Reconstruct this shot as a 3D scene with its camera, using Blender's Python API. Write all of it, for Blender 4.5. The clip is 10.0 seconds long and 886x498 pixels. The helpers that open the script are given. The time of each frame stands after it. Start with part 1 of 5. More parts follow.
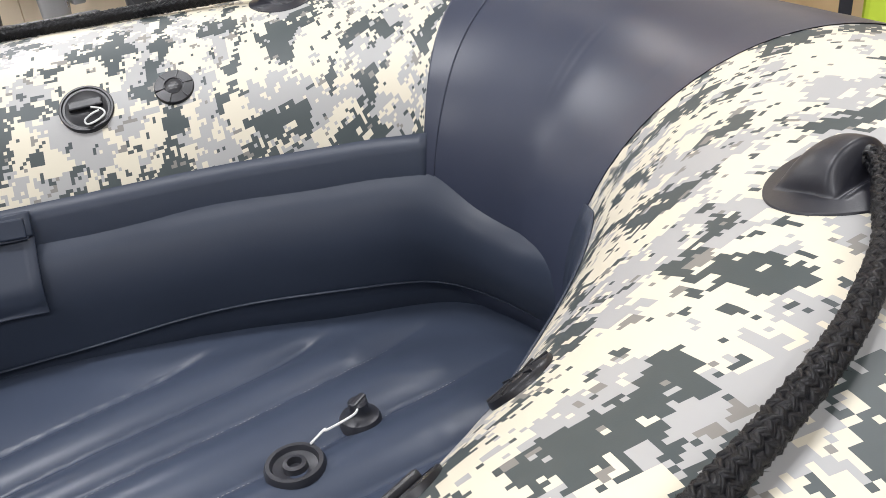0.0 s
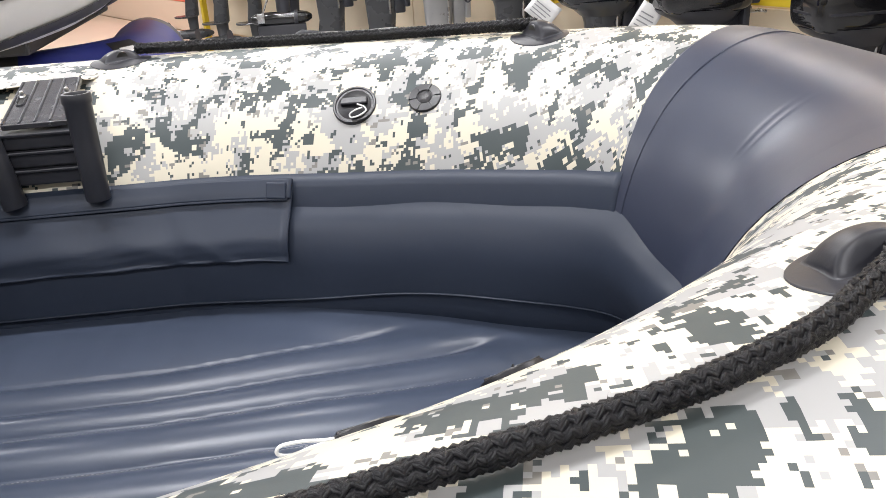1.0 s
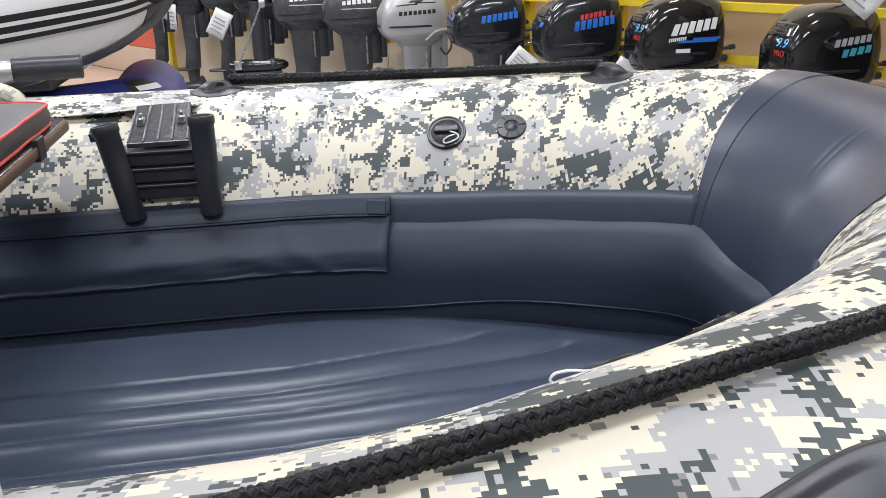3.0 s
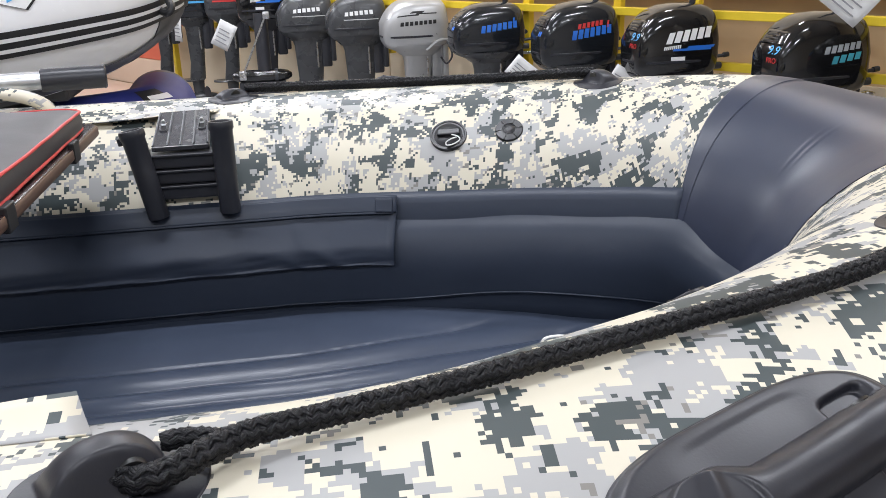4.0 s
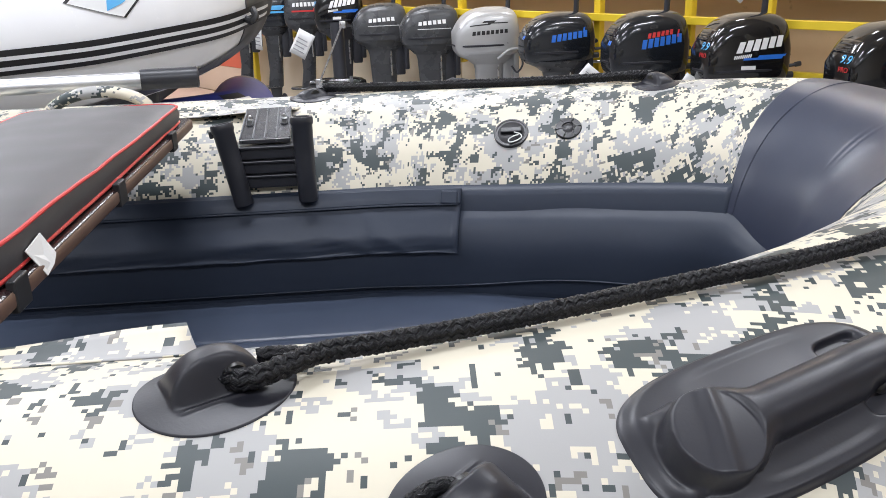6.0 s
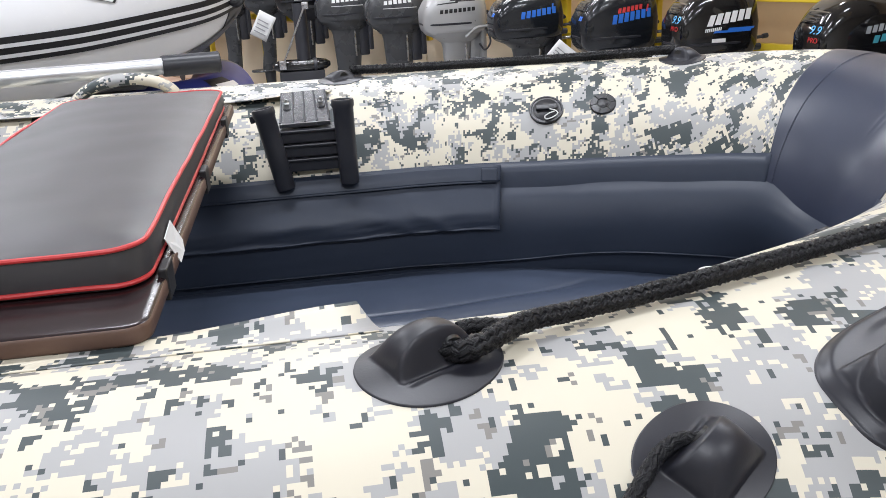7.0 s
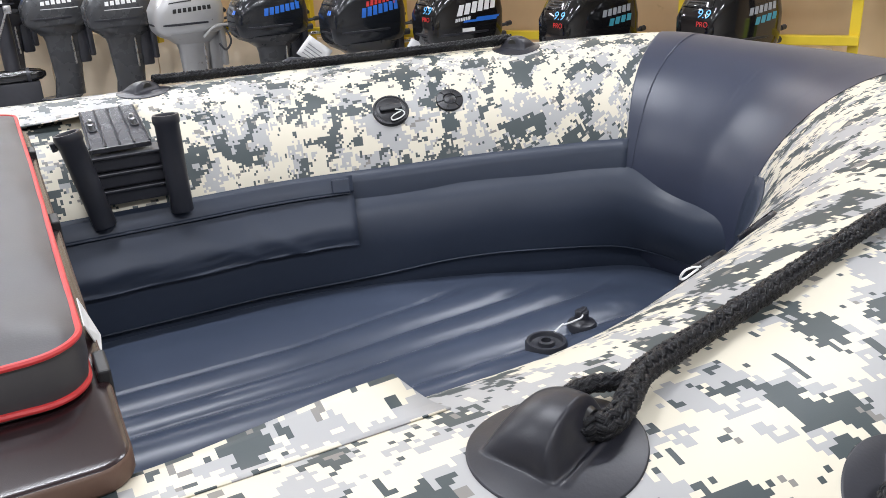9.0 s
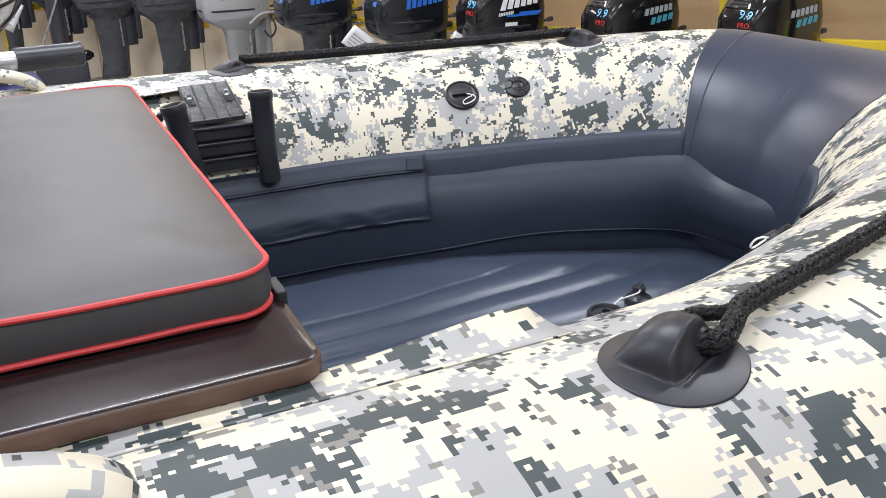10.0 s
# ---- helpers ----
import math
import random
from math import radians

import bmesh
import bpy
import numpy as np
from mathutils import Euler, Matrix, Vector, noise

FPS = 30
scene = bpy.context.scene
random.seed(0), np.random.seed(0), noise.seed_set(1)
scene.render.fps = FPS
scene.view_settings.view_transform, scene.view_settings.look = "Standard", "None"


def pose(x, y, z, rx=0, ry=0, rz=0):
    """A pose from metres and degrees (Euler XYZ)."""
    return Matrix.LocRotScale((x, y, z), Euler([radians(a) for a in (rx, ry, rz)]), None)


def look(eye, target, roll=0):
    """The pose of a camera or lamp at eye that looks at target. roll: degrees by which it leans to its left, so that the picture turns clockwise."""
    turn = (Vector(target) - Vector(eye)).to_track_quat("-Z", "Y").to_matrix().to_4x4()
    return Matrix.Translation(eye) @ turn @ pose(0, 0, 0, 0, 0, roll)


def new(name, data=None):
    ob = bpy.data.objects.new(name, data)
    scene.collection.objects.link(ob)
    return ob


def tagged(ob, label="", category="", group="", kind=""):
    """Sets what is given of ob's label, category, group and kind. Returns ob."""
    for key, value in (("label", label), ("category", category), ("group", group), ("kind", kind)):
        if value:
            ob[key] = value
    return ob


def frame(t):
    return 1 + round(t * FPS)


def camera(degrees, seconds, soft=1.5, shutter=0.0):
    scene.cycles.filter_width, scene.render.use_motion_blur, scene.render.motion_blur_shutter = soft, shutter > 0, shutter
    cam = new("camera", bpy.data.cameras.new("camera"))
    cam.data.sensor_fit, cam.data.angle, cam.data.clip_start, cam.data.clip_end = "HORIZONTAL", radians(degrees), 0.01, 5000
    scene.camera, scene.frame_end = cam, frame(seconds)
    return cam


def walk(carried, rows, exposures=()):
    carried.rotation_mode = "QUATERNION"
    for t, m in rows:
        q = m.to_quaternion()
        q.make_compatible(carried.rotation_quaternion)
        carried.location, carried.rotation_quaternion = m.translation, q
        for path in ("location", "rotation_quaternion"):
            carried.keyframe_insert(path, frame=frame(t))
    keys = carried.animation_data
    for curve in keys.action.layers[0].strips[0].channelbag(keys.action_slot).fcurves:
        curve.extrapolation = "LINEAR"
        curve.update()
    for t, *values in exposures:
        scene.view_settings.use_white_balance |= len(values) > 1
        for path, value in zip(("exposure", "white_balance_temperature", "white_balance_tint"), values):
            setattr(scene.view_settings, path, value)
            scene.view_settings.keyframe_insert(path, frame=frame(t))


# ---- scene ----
cam = camera(54.8, 10.0, soft=0.7)
PATH = [
    (0, (0.056, -0.549, 1.385), (0.930, 0.984, 0.443), -5.5),
    (0.5, (0.126, -0.629, 1.386), (0.628, 1.128, 0.575), -6.0),
    (1, (0.193, -0.688, 1.389), (0.353, 1.134, 0.580), -3.5),
    (1.5, (0.139, -0.712, 1.387), (0.301, 1.137, 0.639), -2.1),
    (2, (0.078, -0.732, 1.39), (0.25, 1.117, 0.645), -2.0),
    (2.5, (0.022, -0.755, 1.394), (0.298, 1.084, 0.657), -1.0),
    (2.7, (0.0, -0.769, 1.393), (0.297, 1.073, 0.673), -0.9),
    (3.8, (-0.064, -0.867, 1.399), (0.258, 0.983, 0.712), -2.1),
    (4, (-0.046, -0.884, 1.404), (0.259, 0.972, 0.723), -1.7),
    (4.5, (-0.005, -0.932, 1.415), (0.224, 0.94, 0.75), -1.1),
    (5, (0.023, -0.955, 1.42), (0.239, 0.922, 0.764), -0.7),
    (5.5, (0.01, -0.968, 1.419), (0.157, 0.913, 0.755), -1.6),
    (6, (-0.049, -0.983, 1.402), (0.099, 0.901, 0.749), -2.0),
    (6.2, (-0.086, -1.001, 1.402), (0.076, 0.881, 0.744), -3.0),
    (7.5, (-0.236, -0.947, 1.419), (0.137, 0.877, 0.688), -2.2),
    (8, (-0.212, -0.839, 1.414), (0.361, 0.924, 0.664), -2.9),
    (8.5, (-0.271, -0.816, 1.408), (0.525, 0.855, 0.65), -2.4),
    (9, (-0.363, -0.805, 1.408), (0.476, 0.852, 0.667), -2.9),
    (9.5, (-0.423, -0.821, 1.406), (0.387, 0.85, 0.663), -3.1),
    (10, (-0.474, -0.859, 1.415), (0.321, 0.816, 0.665), -1.4),
]
walk(cam, [(t, look(eye, target, roll)) for t, eye, target, roll in PATH],
     exposures=[(t, stops, kelvin, 10) for t, stops, kelvin in ((0, 0.22, 6450), (0.5, 0.52, 6560), (1.0, 0.50, 6540), (1.5, 0.09, 6350), (2.5, 0.15, 6250), (4.0, 0.08, 6180),
                                                               (6.0, 0.15, 6180), (7.5, 0.10, 6180), (8.0, 0.12, 6220), (8.5, 0.20, 6180), (10.0, 0.18, 6180))])

# ---- light ----
world = bpy.data.worlds.new("shop_world")
scene.world = world
world.use_nodes = True
world.node_tree.nodes["Background"].inputs["Color"].default_value = (0.75, 0.8, 0.9, 1)
world.node_tree.nodes["Background"].inputs["Strength"].default_value = 0.05


# ---- materials ----
def nodes_of(name):
    m = bpy.data.materials.new(name)
    m.use_nodes = True
    t = m.node_tree
    return m, t.nodes, t.links, t.nodes["Principled BSDF"]


def mix(n, l, fac, a, b, mode="MIX"):
    x = n.new("ShaderNodeMix")
    x.data_type, x.blend_type = "RGBA", mode
    for key, v in (("Factor", fac), ("A", a), ("B", b)):
        sock = [s for s in x.inputs if s.name == key and (s.type == "RGBA" or key == "Factor")][0]
        if hasattr(v, "links"):
            l.new(v, sock)
        elif key == "Factor":
            sock.default_value = v
        else:
            sock.default_value = (*v, 1) if len(v) == 3 else v
    return [o for o in x.outputs if o.type == "RGBA"][0]


def math_node(n, l, op, a, b=0.0):
    x = n.new("ShaderNodeMath")
    x.operation = op
    for k, v in enumerate((a, b)):
        if hasattr(v, "links"):
            l.new(v, x.inputs[k])
        else:
            x.inputs[k].default_value = v
    return x.outputs[0]


def noise_node(n, l, scale, detail=3.0, vector=None, rough=0.55, dist=0.0):
    x = n.new("ShaderNodeTexNoise")
    x.inputs["Scale"].default_value = scale
    x.inputs["Detail"].default_value = detail
    x.inputs["Roughness"].default_value = rough
    x.inputs["Distortion"].default_value = dist
    if vector is not None:
        l.new(vector, x.inputs["Vector"])
    return x


def surface(name, base, rough=0.5, metal=0.0, vary=0.15, scale=18.0, grain=220.0, bump=0.12, dist=0.0006,
            wear_or_glint=None, wear_or_glint_at=0.62, coat=0.0, spec=0.5):
    """Plain coloured stuff with two scales of variation, a fine relief and, if asked for, spots of wear or painted
    glint.
    """
    m, n, l, b = nodes_of(name)
    at = n.new("ShaderNodeTexCoord").outputs["Object"]
    big, small = noise_node(n, l, scale, 4, at), noise_node(n, l, grain, 2, at)
    dark = tuple(c * (1 - vary) for c in base)
    light = tuple(min(1, c * (1 + vary)) for c in base)
    col = mix(n, l, big.outputs["Fac"], dark, light)
    if wear_or_glint:
        cut = n.new("ShaderNodeMapRange")
        cut.inputs["From Min"].default_value, cut.inputs["From Max"].default_value = wear_or_glint_at, wear_or_glint_at + 0.1
        l.new(noise_node(n, l, scale * 2.3, 6, at).outputs["Fac"], cut.inputs["Value"])
        col = mix(n, l, cut.outputs[0], col, wear_or_glint)
    l.new(col, b.inputs["Base Color"])
    r = n.new("ShaderNodeMapRange")
    r.inputs["To Min"].default_value, r.inputs["To Max"].default_value = max(0.02, rough - 0.07), min(1, rough + 0.07)
    l.new(big.outputs["Fac"], r.inputs["Value"])
    l.new(r.outputs[0], b.inputs["Roughness"])
    b.inputs["Metallic"].default_value = metal
    b.inputs["Specular IOR Level"].default_value = spec
    b.inputs["Coat Weight"].default_value = coat
    b.inputs["Coat Roughness"].default_value = 0.05
    bp = n.new("ShaderNodeBump")
    bp.inputs["Strength"].default_value, bp.inputs["Distance"].default_value = bump, dist
    l.new(small.outputs["Fac"], bp.inputs["Height"])
    l.new(bp.outputs["Normal"], b.inputs["Normal"])
    return m


def camo(name, seed=0.0):
    """Printed digital camouflage on coated fabric; the cells follow the cloth (UV in metres)."""
    m, n, l, b = nodes_of(name)
    uv = n.new("ShaderNodeUVMap").outputs["UV"]
    shift = n.new("ShaderNodeVectorMath")
    shift.operation = "ADD"
    l.new(uv, shift.inputs[0])
    shift.inputs[1].default_value = (seed, seed * 0.7, 0)

    def snapped(size):
        x = n.new("ShaderNodeVectorMath")
        x.operation = "SNAP"
        l.new(shift.outputs[0], x.inputs[0])
        x.inputs[1].default_value = (size, size * 1.06, 1)
        return x.outputs[0]

    def chance(where):
        x = n.new("ShaderNodeTexWhiteNoise")
        x.noise_dimensions = "2D"
        l.new(where, x.inputs["Vector"])
        return x.outputs["Value"]

    # three sizes of printed cell, and a patchwork of them, so that blots have long and short steps
    fine, middle, coarse = snapped(0.0037), snapped(0.0074), snapped(0.0148)
    mixed = n.new("ShaderNodeMix")
    mixed.data_type = "VECTOR"
    l.new(math_node(n, l, "GREATER_THAN", chance(coarse), 0.42), mixed.inputs["Factor"])
    l.new(fine, mixed.inputs[4])
    l.new(middle, mixed.inputs[5])
    patch = mixed.outputs[1]
    jitter = math_node(n, l, "MULTIPLY", math_node(n, l, "SUBTRACT", chance(fine), 0.5), 0.05)

    def layer(offset, scale, detail, cut, where, stretch=1.0):
        off = n.new("ShaderNodeVectorMath")
        off.operation = "MULTIPLY_ADD"
        l.new(where, off.inputs[0])
        off.inputs[1].default_value = (1, stretch, 1)
        off.inputs[2].default_value = (offset, offset * 1.7, 0)
        f = noise_node(n, l, scale, detail, off.outputs[0], 0.55).outputs["Fac"]
        return math_node(n, l, "GREATER_THAN", math_node(n, l, "ADD", f, jitter), cut)

    cream, light, mid, dark = (0.67, 0.618, 0.490), (0.37, 0.368, 0.365), (0.20, 0.190, 0.172), (0.026, 0.042, 0.047)
    col = mix(n, l, layer(3.1, 13, 2.2, 0.520, patch), cream, light)
    col = mix(n, l, layer(5.3, 34, 1.5, 0.640, patch), col, cream)
    col = mix(n, l, layer(11.9, 17, 2.4, 0.548, patch), col, dark)
    col = mix(n, l, layer(15.3, 44, 1.5, 0.640, patch), col, cream)
    col = mix(n, l, layer(19.9, 33, 1.5, 0.650, patch), col, light)
    col = mix(n, l, layer(7.7, 48, 1.5, 0.655, fine), col, mid)
    col = mix(n, l, layer(23.3, 95, 0.5, 0.690, fine, 0.6), col, dark)
    col = mix(n, l, layer(27.1, 85, 0.5, 0.700, fine), col, cream)
    soil = noise_node(n, l, 5, 4, uv)
    col = mix(n, l, math_node(n, l, "MULTIPLY", soil.outputs["Fac"], 0.12), col, (0.45, 0.43, 0.38))
    l.new(col, b.inputs["Base Color"])
    b.inputs["Roughness"].default_value = 0.47
    b.inputs["Specular IOR Level"].default_value = 0.40
    weave = noise_node(n, l, 900, 2, uv)
    wav = noise_node(n, l, 14, 3, uv)
    h = math_node(n, l, "ADD", math_node(n, l, "MULTIPLY", weave.outputs["Fac"], 0.12), wav.outputs["Fac"])
    bp = n.new("ShaderNodeBump")
    bp.inputs["Strength"].default_value, bp.inputs["Distance"].default_value = 0.12, 0.002
    l.new(h, bp.inputs["Height"])
    l.new(bp.outputs["Normal"], b.inputs["Normal"])
    return m


def cloth(name, base, rough=0.42, soft=12.0, depth=0.003, vary=0.12):
    """Coated PVC fabric with shallow waves and a fine weave."""
    m, n, l, b = nodes_of(name)
    at = n.new("ShaderNodeTexCoord").outputs["Object"]
    big, fine, folds = noise_node(n, l, 6, 4, at), noise_node(n, l, 700, 2, at), noise_node(n, l, soft, 3, at, 0.5, 0.4)
    col = mix(n, l, big.outputs["Fac"], tuple(c * (1 - vary) for c in base), tuple(c * (1 + vary) for c in base))
    dust = n.new("ShaderNodeMapRange")
    dust.inputs["From Min"].default_value, dust.inputs["From Max"].default_value = 0.6, 0.8
    dust.inputs["To Max"].default_value = 0.18
    l.new(noise_node(n, l, 60, 8, at, 0.75).outputs["Fac"], dust.inputs["Value"])
    col = mix(n, l, dust.outputs[0], col, tuple(c * 1.7 + 0.01 for c in base))
    l.new(col, b.inputs["Base Color"])
    r = n.new("ShaderNodeMapRange")
    r.inputs["To Min"].default_value, r.inputs["To Max"].default_value = rough - 0.06, rough + 0.08
    l.new(big.outputs["Fac"], r.inputs["Value"])
    l.new(r.outputs[0], b.inputs["Roughness"])
    b.inputs["Specular IOR Level"].default_value = 0.38
    h = math_node(n, l, "ADD", math_node(n, l, "MULTIPLY", fine.outputs["Fac"], 0.05), folds.outputs["Fac"])
    bp = n.new("ShaderNodeBump")
    bp.inputs["Strength"].default_value, bp.inputs["Distance"].default_value = 0.35, depth
    l.new(h, bp.inputs["Height"])
    l.new(bp.outputs["Normal"], b.inputs["Normal"])
    return m


def glow(name, colour, strength):
    m, n, l, b = nodes_of(name)
    b.inputs["Base Color"].default_value = (0.9, 0.9, 0.9, 1)
    b.inputs["Emission Color"].default_value = (*colour, 1)
    b.inputs["Emission Strength"].default_value = strength
    return m


CAMO = camo("digital_camouflage")
NAVY = cloth("dark_navy_pvc", (0.030, 0.039, 0.061), 0.42)
DECK = cloth("navy_airdeck_pvc", (0.052, 0.066, 0.100), 0.31, 7, 0.0004)
GREY = cloth("slate_grey_pvc", (0.037, 0.044, 0.071), 0.35, 6, 0.002)
RUBBER = surface("black_rubber", (0.018, 0.0185, 0.025), 0.40, vary=0.2, scale=30, grain=500, bump=0.1)
PLASTIC = surface("black_plastic", (0.032, 0.033, 0.040), 0.37, vary=0.2, scale=40, grain=900, bump=0.15)
VALVE = surface("deep_black_plastic", (0.012, 0.012, 0.015), 0.36, vary=0.2, scale=40, grain=900, bump=0.1)
# glossier than PLASTIC; the lighter base also paints in the ceiling's reflected sheen
PLATE = surface("sheen_lightened_plastic", (0.045, 0.045, 0.052), 0.26, vary=0.15, scale=40, grain=900, bump=0.08, spec=0.9)
# rope: the pale specks are glints of shiny fibres, put into the colour
ROPE = surface("black_rope", (0.0040, 0.0040, 0.0060), 0.32, vary=0.5, scale=420, grain=2600, bump=0.6, dist=0.0010, wear_or_glint=(0.048, 0.048, 0.055), wear_or_glint_at=0.70, spec=0.38)
LEATHER = surface("grey_leatherette", (0.054, 0.051, 0.054), 0.44, vary=0.14, scale=9, grain=900, bump=0.12)
PIPING = surface("red_piping", (0.58, 0.040, 0.040), 0.42, vary=0.1, scale=60, grain=800)
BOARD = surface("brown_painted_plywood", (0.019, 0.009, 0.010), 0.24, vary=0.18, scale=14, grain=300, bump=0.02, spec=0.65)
# the board's brown made lighter: the highlight along its edge is in the colour
EDGE = surface("brown_edge_with_highlight", (0.115, 0.065, 0.045), 0.5, vary=0.2, scale=30, grain=300, bump=0.2)
STRING = surface("white_string", (0.80, 0.80, 0.78), 0.8, vary=0.1, scale=100, grain=1500, bump=0.4)
STEEL = surface("bright_steel", (0.62, 0.62, 0.63), 0.28, 1.0, vary=0.1, scale=50, grain=600)
ALU = surface("anodised_aluminium", (0.72, 0.73, 0.75), 0.36, 0.9, vary=0.08, scale=20, grain=500)
PAPER = surface("white_paper", (0.80, 0.80, 0.79), 0.8, vary=0.05, scale=15, grain=300)
PRINT = surface("grey_print", (0.30, 0.30, 0.32), 0.8, vary=0.1)
YELLOW = surface("yellow_paint", (0.80, 0.58, 0.03), 0.45, vary=0.1, scale=12, grain=200, wear_or_glint=(0.45, 0.33, 0.05), wear_or_glint_at=0.7)
PLY = surface("varnished_plywood", (0.74, 0.54, 0.31), 0.5, vary=0.14, scale=4, grain=60, bump=0.1, wear_or_glint=(0.42, 0.27, 0.14), wear_or_glint_at=0.68)
PLY_PALE = surface("pale_plywood", (0.84, 0.71, 0.53), 0.5, vary=0.1, scale=4, grain=60, bump=0.1)
WALLPAINT = surface("cream_wall_paint", (0.70, 0.68, 0.64), 0.7, vary=0.06, scale=2, grain=90)
TILE = surface("grey_floor_tile", (0.36, 0.36, 0.37), 0.3, vary=0.12, scale=1.5, grain=60)
CEIL = surface("white_ceiling", (0.80, 0.80, 0.79), 0.8, vary=0.04, scale=2, grain=70)
LAMP = glow("lamp_diffuser", (0.97, 0.98, 1.0), 6.0)
WHITE_PVC = cloth("white_pvc", (0.88, 0.88, 0.89), 0.38, 5, 0.002, 0.05)
DARK_PVC = cloth("charcoal_pvc", (0.075, 0.075, 0.08), 0.42, 8, 0.002)
BLACK_PVC = cloth("black_strake", (0.02, 0.02, 0.022), 0.45, 20, 0.001)
STRIPE = surface("white_stripe", (0.75, 0.75, 0.76), 0.5, vary=0.05)
BLUE_PVC = cloth("blue_pvc", (0.030, 0.040, 0.22), 0.42, 8, 0.002)
CORAL = surface("coral_panel", (0.86, 0.21, 0.13), 0.6, vary=0.06, scale=3)
PEACH = surface("peach_panel", (0.90, 0.74, 0.60), 0.6, vary=0.05, scale=3)
GLOSS_BLACK = surface("gloss_black_enamel", (0.007, 0.007, 0.008), 0.09, vary=0.2, scale=8, grain=90, bump=0.02, coat=0.6)
GLOSS_SLATE = surface("gloss_slate_enamel", (0.011, 0.013, 0.017), 0.15, vary=0.15, scale=8, grain=90, bump=0.02, coat=0.4)
GREY_ENAMEL = surface("dark_grey_enamel", (0.048, 0.050, 0.054), 0.28, vary=0.15, scale=8, grain=90, bump=0.03, coat=0.2)
SILVER = surface("silver_enamel", (0.48, 0.48, 0.48), 0.3, 0.45, vary=0.06, scale=8, grain=300, bump=0.03)
LEG_SILVER = surface("silver_casting", (0.40, 0.40, 0.40), 0.42, 0.4, vary=0.1, scale=12, grain=200, bump=0.1, wear_or_glint=(0.22, 0.21, 0.2), wear_or_glint_at=0.66)
BLUE_INK = surface("blue_decal", (0.03, 0.16, 0.62), 0.3, vary=0.05)
SKY_INK = surface("sky_blue_decal", (0.10, 0.42, 0.78), 0.3, vary=0.05)
WHITE_INK = surface("white_decal", (0.80, 0.80, 0.80), 0.35, vary=0.04)
RED_INK = surface("red_decal", (0.62, 0.04, 0.04), 0.35, vary=0.05)
GREY_INK = surface("grey_decal", (0.30, 0.32, 0.34), 0.35, vary=0.05)
TEAL_INK = surface("teal_decal", (0.06, 0.30, 0.38), 0.35, vary=0.05)
BLACK_INK = surface("black_decal", (0.01, 0.01, 0.01), 0.35, vary=0.05)


# ---- mesh helpers ----
def step01(v):
    v = min(1, max(0, v))
    return v * v * (3 - 2 * v)


def link(name, verts, faces, material, parent=None, label="", uvs=None, smooth=True, extra=()):
    """One mesh object from vertices and faces. uvs: one (u, v) a vertex, in metres."""
    me = bpy.data.meshes.new(name)
    me.from_pydata([tuple(v) for v in verts], [], [tuple(f) for f in faces])
    me.materials.append(material)
    for m in extra:
        me.materials.append(m)
    if uvs is not None:
        lay = me.uv_layers.new(name="UVMap")
        for loop in me.loops:
            lay.data[loop.index].uv = uvs[loop.vertex_index]
    if smooth:
        for p in me.polygons:
            p.use_smooth = True
    me.update()
    ob = new(name, me)
    if parent is not None:
        ob.parent = parent
    if label:
        ob["label"] = label
    return ob


def part(name, bm, material, parent=None, label="", smooth=False, sharp=35):
    """Links a bmesh as one mesh object, under a thing or under a part."""
    bmesh.ops.recalc_face_normals(bm, faces=bm.faces)
    me = bpy.data.meshes.new(name)
    if smooth:
        for f in bm.faces:
            f.smooth = True
        for e in bm.edges:
            e.smooth = len(e.link_faces) != 2 or e.calc_face_angle() < radians(sharp)
    bm.to_mesh(me)
    bm.free()
    me.materials.append(material)
    ob = new(name, me)
    if parent is not None:
        ob.parent = parent
    if label:
        ob["label"] = label
    return ob


def thing(name, label, category, at=None, group="", kind=""):
    ob = new(name)
    ob.empty_display_size = 0.05
    if at is not None:
        ob.matrix_world = at
    return tagged(ob, label, category, group, kind)


def box(x0, x1, y0, y1, z0, z1, bevel=0.0, segments=2, m=None):
    bm = bmesh.new()
    bmesh.ops.create_cube(bm, size=1)
    bmesh.ops.transform(bm, verts=bm.verts, matrix=Matrix.LocRotScale(
        ((x0 + x1) / 2, (y0 + y1) / 2, (z0 + z1) / 2), None, (abs(x1 - x0), abs(y1 - y0), abs(z1 - z0))))
    if bevel:
        bmesh.ops.bevel(bm, geom=bm.edges[:], offset=bevel, segments=segments, affect="EDGES", profile=0.5)
    if m is not None:
        bmesh.ops.transform(bm, verts=bm.verts, matrix=m)
    return bm


def lathe(profile, segments=32, m=None):
    """A turned body about z from (radius, height) pairs."""
    bm = bmesh.new()
    rings = []
    for r, z in profile:
        if r < 1e-5:
            rings.append([bm.verts.new((0, 0, z))])
        else:
            rings.append([bm.verts.new((r * math.cos(2 * math.pi * k / segments), r * math.sin(2 * math.pi * k / segments), z)) for k in range(segments)])
    for a, b in zip(rings, rings[1:]):
        for k in range(segments):
            j = (k + 1) % segments
            if len(a) == 1 and len(b) > 1:
                bm.faces.new((a[0], b[k], b[j]))
            elif len(b) == 1 and len(a) > 1:
                bm.faces.new((a[k], a[j], b[0]))
            elif len(a) > 1:
                bm.faces.new((a[k], a[j], b[j], b[k]))
    if m is not None:
        bmesh.ops.transform(bm, verts=bm.verts, matrix=m)
    return bm


